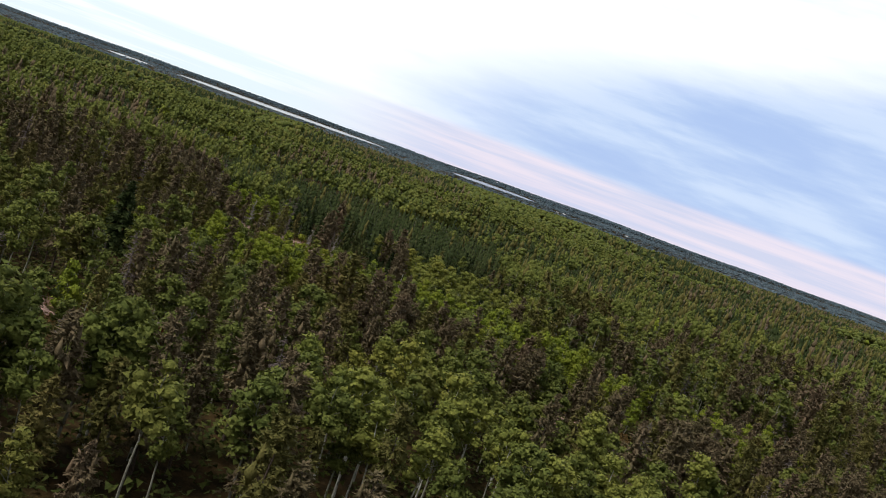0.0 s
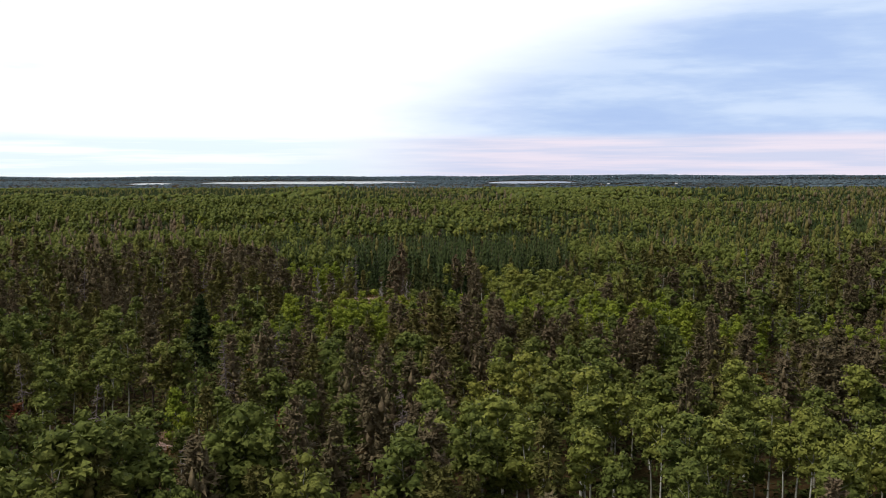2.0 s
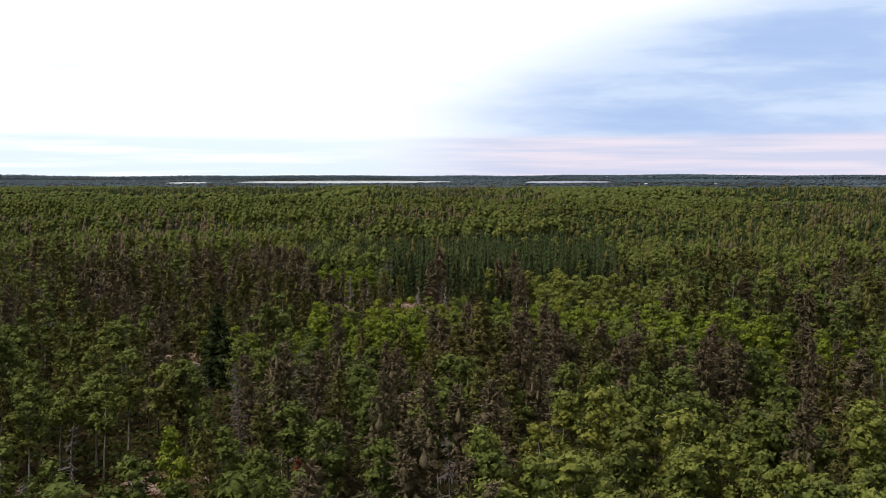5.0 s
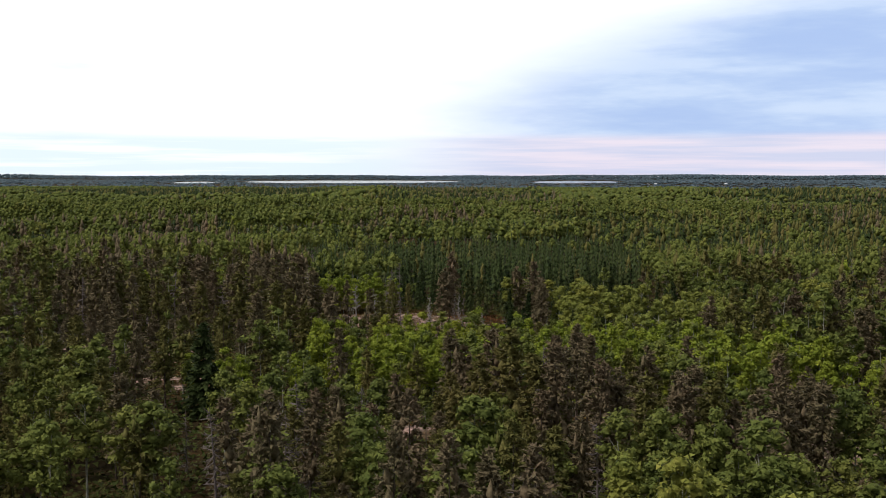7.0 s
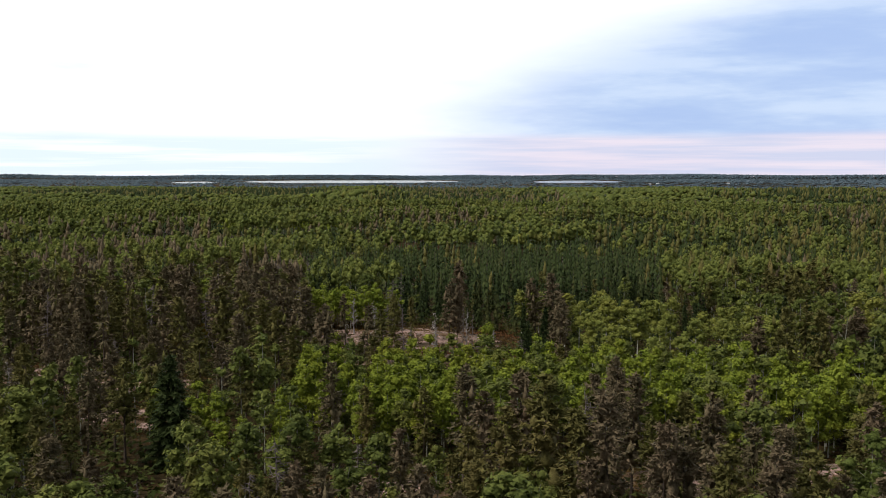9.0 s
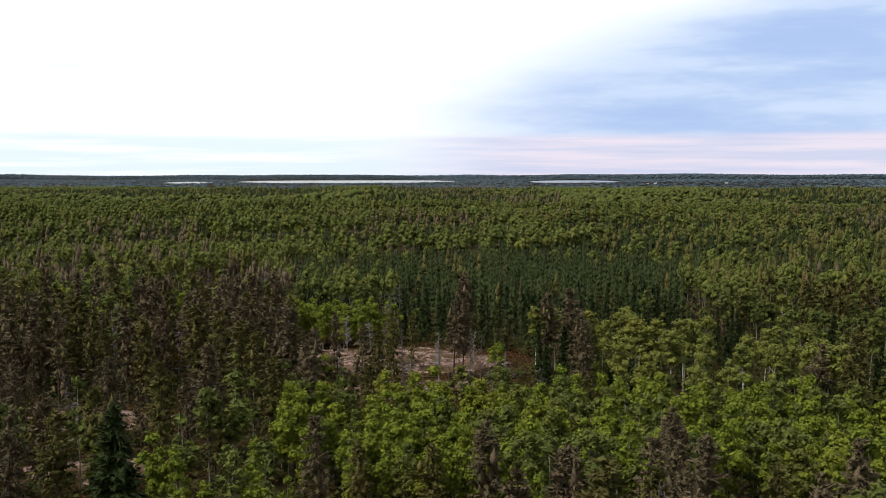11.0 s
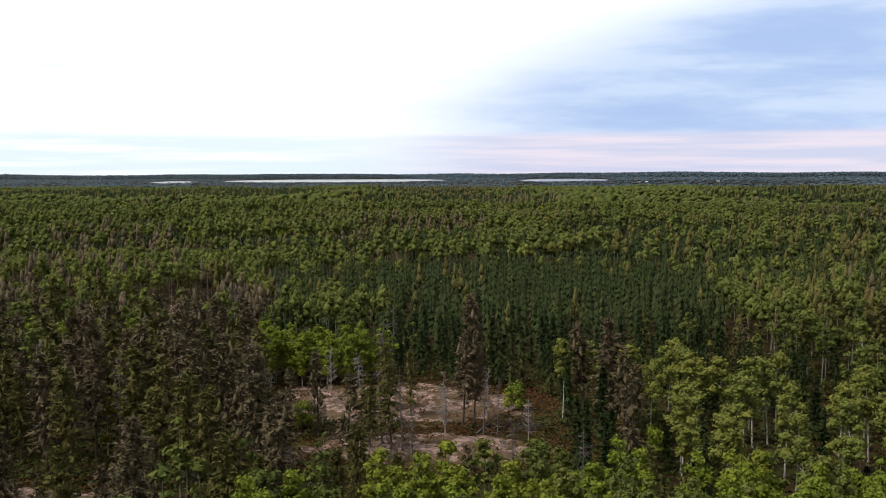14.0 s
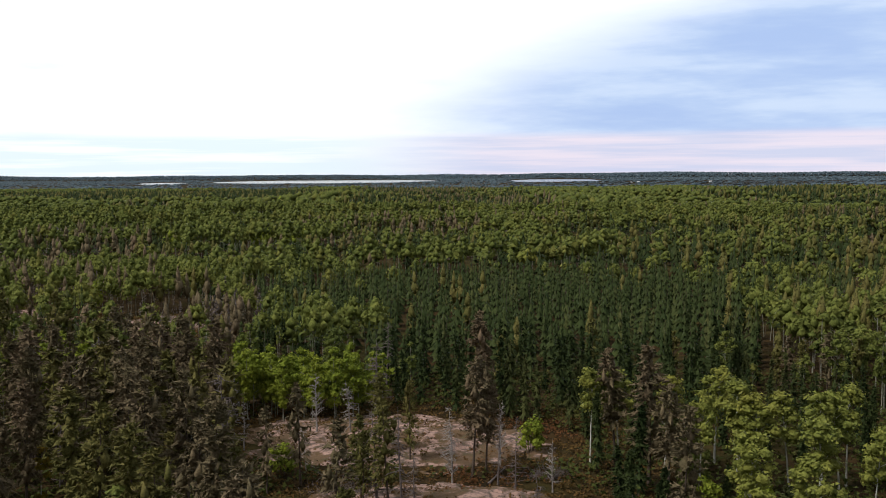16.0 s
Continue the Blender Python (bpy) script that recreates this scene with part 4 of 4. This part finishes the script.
def woods(name, label, y0, y1, gap, per, trunks, grow=1.0, leaf=None, seed=1):
    r = np.random.default_rng(seed)
    grouped = {}
    pts = scatter(r, y0, y1, gap)
    pts = pts[~in_lake(pts[:, 0], pts[:, 1]) & ~on_rock(pts[:, 0], pts[:, 1], 0.95)]
    rows = [(x, y, *species(x, y, r)) for x, y in pts if y > 1500 or crowded(x, y, r)]
    for x, y, kind, h in rows:
        h = h * (r.uniform(0.7, 1.15) if kind == "S" else 1.0) * float(np.interp(y, (1500, 2100, 2550, 4600, 4700), (1, 0.75, 0.33, 0.33, 1)))
        h = h * (0.35 if y > 2000 and bool(in_lake(x, y + 260)) else 1.0)
        kind = {"U": "Y", "W": "D", "R": "P", "G": "Y"}.get(kind, kind)
        grouped.setdefault(kind, []).append((x, y, h))
    chunks = []
    for kind, rows in grouped.items():
        x, y, h = np.array(rows).T
        chunks.extend((*c, leaf or LEAF[kind]) for c in crowns(r, kind, x, y, h, per, grow))
        if trunks:
            z = land(x, y)
            foot = np.stack([x, y, z - 0.3], 1)
            top = np.stack([x + r.normal(size=len(x)) * 0.3, y, z + h * (0.75 if kind in "AYB" else 0.96)], 1)
            chunks.append((*rods(foot, top, 0.09, 0.03), ASPEN_BARK if kind in "AYB" else PINE_BARK))
    tagged(new(name, mesh_from(name, chunks)), label, "forest", kind="stuff")


r = np.random.default_rng(19)
behind = [(x, y, *species(x, y, r)) for x, y in scatter(r, NEAR_END, 300, 4.4) if not on_rock(x, y, 0.95) and crowded(x, y, r)]
joined("near_woods", "aspens, spruces and browned pines crowding behind the clearing", overflow + behind, 20)
flank = np.random.default_rng(41)
spots = flank.uniform((-230, -160), (190, 300), (4200, 2))
aside = [(x, y, *species(x, y, flank)) for x, y in spots if y < 48 or x < -0.66 * y - 18 or x > 0.5 * y + 18]
crowd = {}
for x, y, kind, h in aside:
    crowd.setdefault({"U": "Y", "W": "D", "R": "P", "G": "Y"}.get(kind, kind), []).append((x, y, h))
chunks = []
for kind, rows in crowd.items():
    x, y, h = np.array(rows).T
    chunks.extend((*c, LEAF[kind]) for c in crowns(flank, kind, x, y, h, 14))
    chunks.append((*rods(np.stack([x, y, land(x, y) - 0.3], 1), np.stack([x, y, land(x, y) + 0.75 * h], 1), 0.1, 0.04), ASPEN_BARK if kind in "AYB" else PINE_BARK))
tagged(new("flanking_woods", mesh_from("flanking_woods", chunks)), "mixed aspen and pine woods that go on to both sides", "forest", kind="stuff")
woods("mid_woods", "mixed aspen, spruce and browned pine woods", 300, 430, 3.9, 80, True, 1.0, seed=21)
woods("far_woods", "rolling green aspen and dark conifer woods", 430, 900, 5.2, 16, True, 1.3, seed=22)
woods("distant_woods", "distant patchwork of green and brown woods", 900, 2000, 8.6, 4, False, 1.8, seed=23)
# lakeside and horizon woods carry their blue haze in the leaf colour
woods("lakeside_woods", "dark distant woods round the lakes, tinted blue for haze", 2000, 4640, 25, 0, False, 5.0, HAZED, seed=24)
woods("horizon_woods", "woods on the far ridge along the horizon, blue-green with painted haze", 4640, 4960, 11, 0, False, 3.4, HAZED, seed=25)


# ---- low growth under the trees and on the rock ----
def undergrowth(name, label, y0, y1, gap, leaf, size, tall, seed, rock):
    r = np.random.default_rng(seed)
    pts = scatter(r, y0, y1, gap)
    ok = on_rock(pts[:, 0], pts[:, 1], 2.4 if rock else 1.1)
    pts = pts[ok if rock else ~ok]
    pts = pts[r.uniform(size=len(pts)) < np.where(on_rock(pts[:, 0], pts[:, 1], 0.8), 0.38, 0.85)]
    per = 10
    base = pts.repeat(per, 0) + r.normal(size=(len(pts) * per, 2)) * size * 1.3
    z = np.array([top_z(a, b) for a, b in pts]) if rock else land(pts[:, 0], pts[:, 1])
    z = z.repeat(per) + r.uniform(0.05, 1.0, len(base)) * tall * r.uniform(0.3, 1.0, len(pts)).repeat(per)
    at = np.stack([base[:, 0], base[:, 1], z], 1)
    chunk = outward(r, at, np.tile([0, 0, 1.0], (len(at), 1)), size)
    tagged(new(name, mesh_from(name, [(*chunk, leaf)])), label, "undergrowth", kind="stuff")


undergrowth("undergrowth", "leafy saplings and shrubs between the trees", 50, 300, 1.75, SHRUB, 0.5, 2.4, 31, False)
undergrowth("rock_scrub", "brown and reddish low scrub and dry grass round the granite", 60, 380, 0.95, SCRUB, 0.3, 0.5, 32, True)


def make_log(x, y, length, turn, rise=0.0):
    """Fallen grey trunk with broken branch stubs."""
    r = np.random.default_rng(int(abs(x) * 10 + abs(y)))
    v, f, mid = stem(r, length, 0.13, 0.02, 8, 8, 0.35, 0.1)
    k = 9
    p = along_stem(mid, r.uniform(0.25, 0.95, k) * length)
    q = p + unit(r.normal(size=(k, 3)) * (1, 1, 0.5)) * r.uniform(0.3, 1.1, (k, 1))
    root = new("fallen_log")
    lay = pose(0, 0, 0.15, 0, 88 - rise, 0)
    part("trunk", mesh_from("trunk", [(v, f, DEAD_BARK)]), root).matrix_basis = lay
    part("branch_stubs", mesh_from("branch_stubs", [(*rods(p, q, 0.03, 0.012), DEAD_BARK)]), root).matrix_basis = lay
    root.matrix_basis = pose(x, y, top_z(x, y), 0, 0, turn)
    tagged(root, "weathered grey fallen log on granite and dry grass", "log", "fallen logs")


def make_brush(x, y, wide, seed):
    """Heap of bare grey branches of a toppled dead tree."""
    r = np.random.default_rng(seed)
    k = 260
    p = r.normal(size=(k, 3)) * (wide * 0.42, wide * 0.3, 0.0) + np.stack([np.zeros(k), np.zeros(k), r.uniform(0, 1, k) ** 2 * wide * 0.4], 1)
    q = p + unit(r.normal(size=(k, 3)) + (0, 0, 0.35)) * r.uniform(0.4, 1.6, (k, 1))
    q[:, 2] = np.maximum(q[:, 2], 0.03)
    ob = new("brush_heap", mesh_from("brush_heap", [(*rods(p, q, 0.03, 0.01), DEAD_BARK)]))
    ob.matrix_basis = pose(x, y, top_z(x, y))
    tagged(ob, "tangled heap of bare grey dead branches on the ground", "brush", "brush heaps")


for row in ((-48, 229, 7, 25), (-43, 236, 6, -40), (-36, 226, 5, 160), (-28, 240, 6, 75), (-98, 205, 8, 10), (-90, 200, 6, 150), (-52, 212, 6, 60), (-46, 262, 5, 20), (-23, 156, 4, 35), (6, 161, 4, 100), (30, 146, 5, -30)):
    make_log(*row)
for i, row in enumerate(((-43.5, 246, 4.2), (-44, 235, 3.6), (-38, 227, 3.4), (-50, 224, 3.0), (-58, 216, 3.0), (-21, 243, 2.6), (-86, 209, 3.4), (33, 140, 3.0), (-30, 130, 3.0))):
    make_brush(*row, 50 + i)


def make_cottage(x, y, z, turn):
    root = new("cottage")
    wall, roof = bmesh.new(), bmesh.new()
    bmesh.ops.create_cube(wall, size=1, matrix=Matrix.LocRotScale((0, 0, 1.5), None, (11, 7, 3.4)))
    rows = [roof.verts.new(p) for p in ((-6, -4.2, 3.0), (6, -4.2, 3.0), (6, 0, 5.4), (-6, 0, 5.4), (6, 4.2, 3.0), (-6, 4.2, 3.0))]
    for ids in ((0, 1, 2, 3), (3, 2, 4, 5), (1, 4, 2), (0, 3, 5), (0, 5, 4, 1)):
        roof.faces.new([rows[i] for i in ids])
    for name, bm, mat in (("wall", wall, PAINT), ("roof", roof, METAL)):
        me = bpy.data.meshes.new(name)
        bm.to_mesh(me)
        bm.free()
        me.materials.append(mat)
        part(name, me, root)
    root.matrix_basis = pose(x, y, z, 0, 0, turn) @ Matrix.Diagonal((0.7, 0.7, 0.7, 1))
    tagged(root, "small white cottage far off among the woods", "house", "distant cottages")


PAINT = bark("white_painted_boards", (0.8, 0.79, 0.76), (0.7, 0.69, 0.66), 2.0)
METAL = bark("pale_metal_roof", (0.75, 0.76, 0.78), (0.6, 0.61, 0.63), 1.0)
for x, y, turn in ((274, 2790, 20), (300, 2830, -30), (500, 2860, 10)):
    make_cottage(x, y, float(land(x, y)) + 0.2, turn)
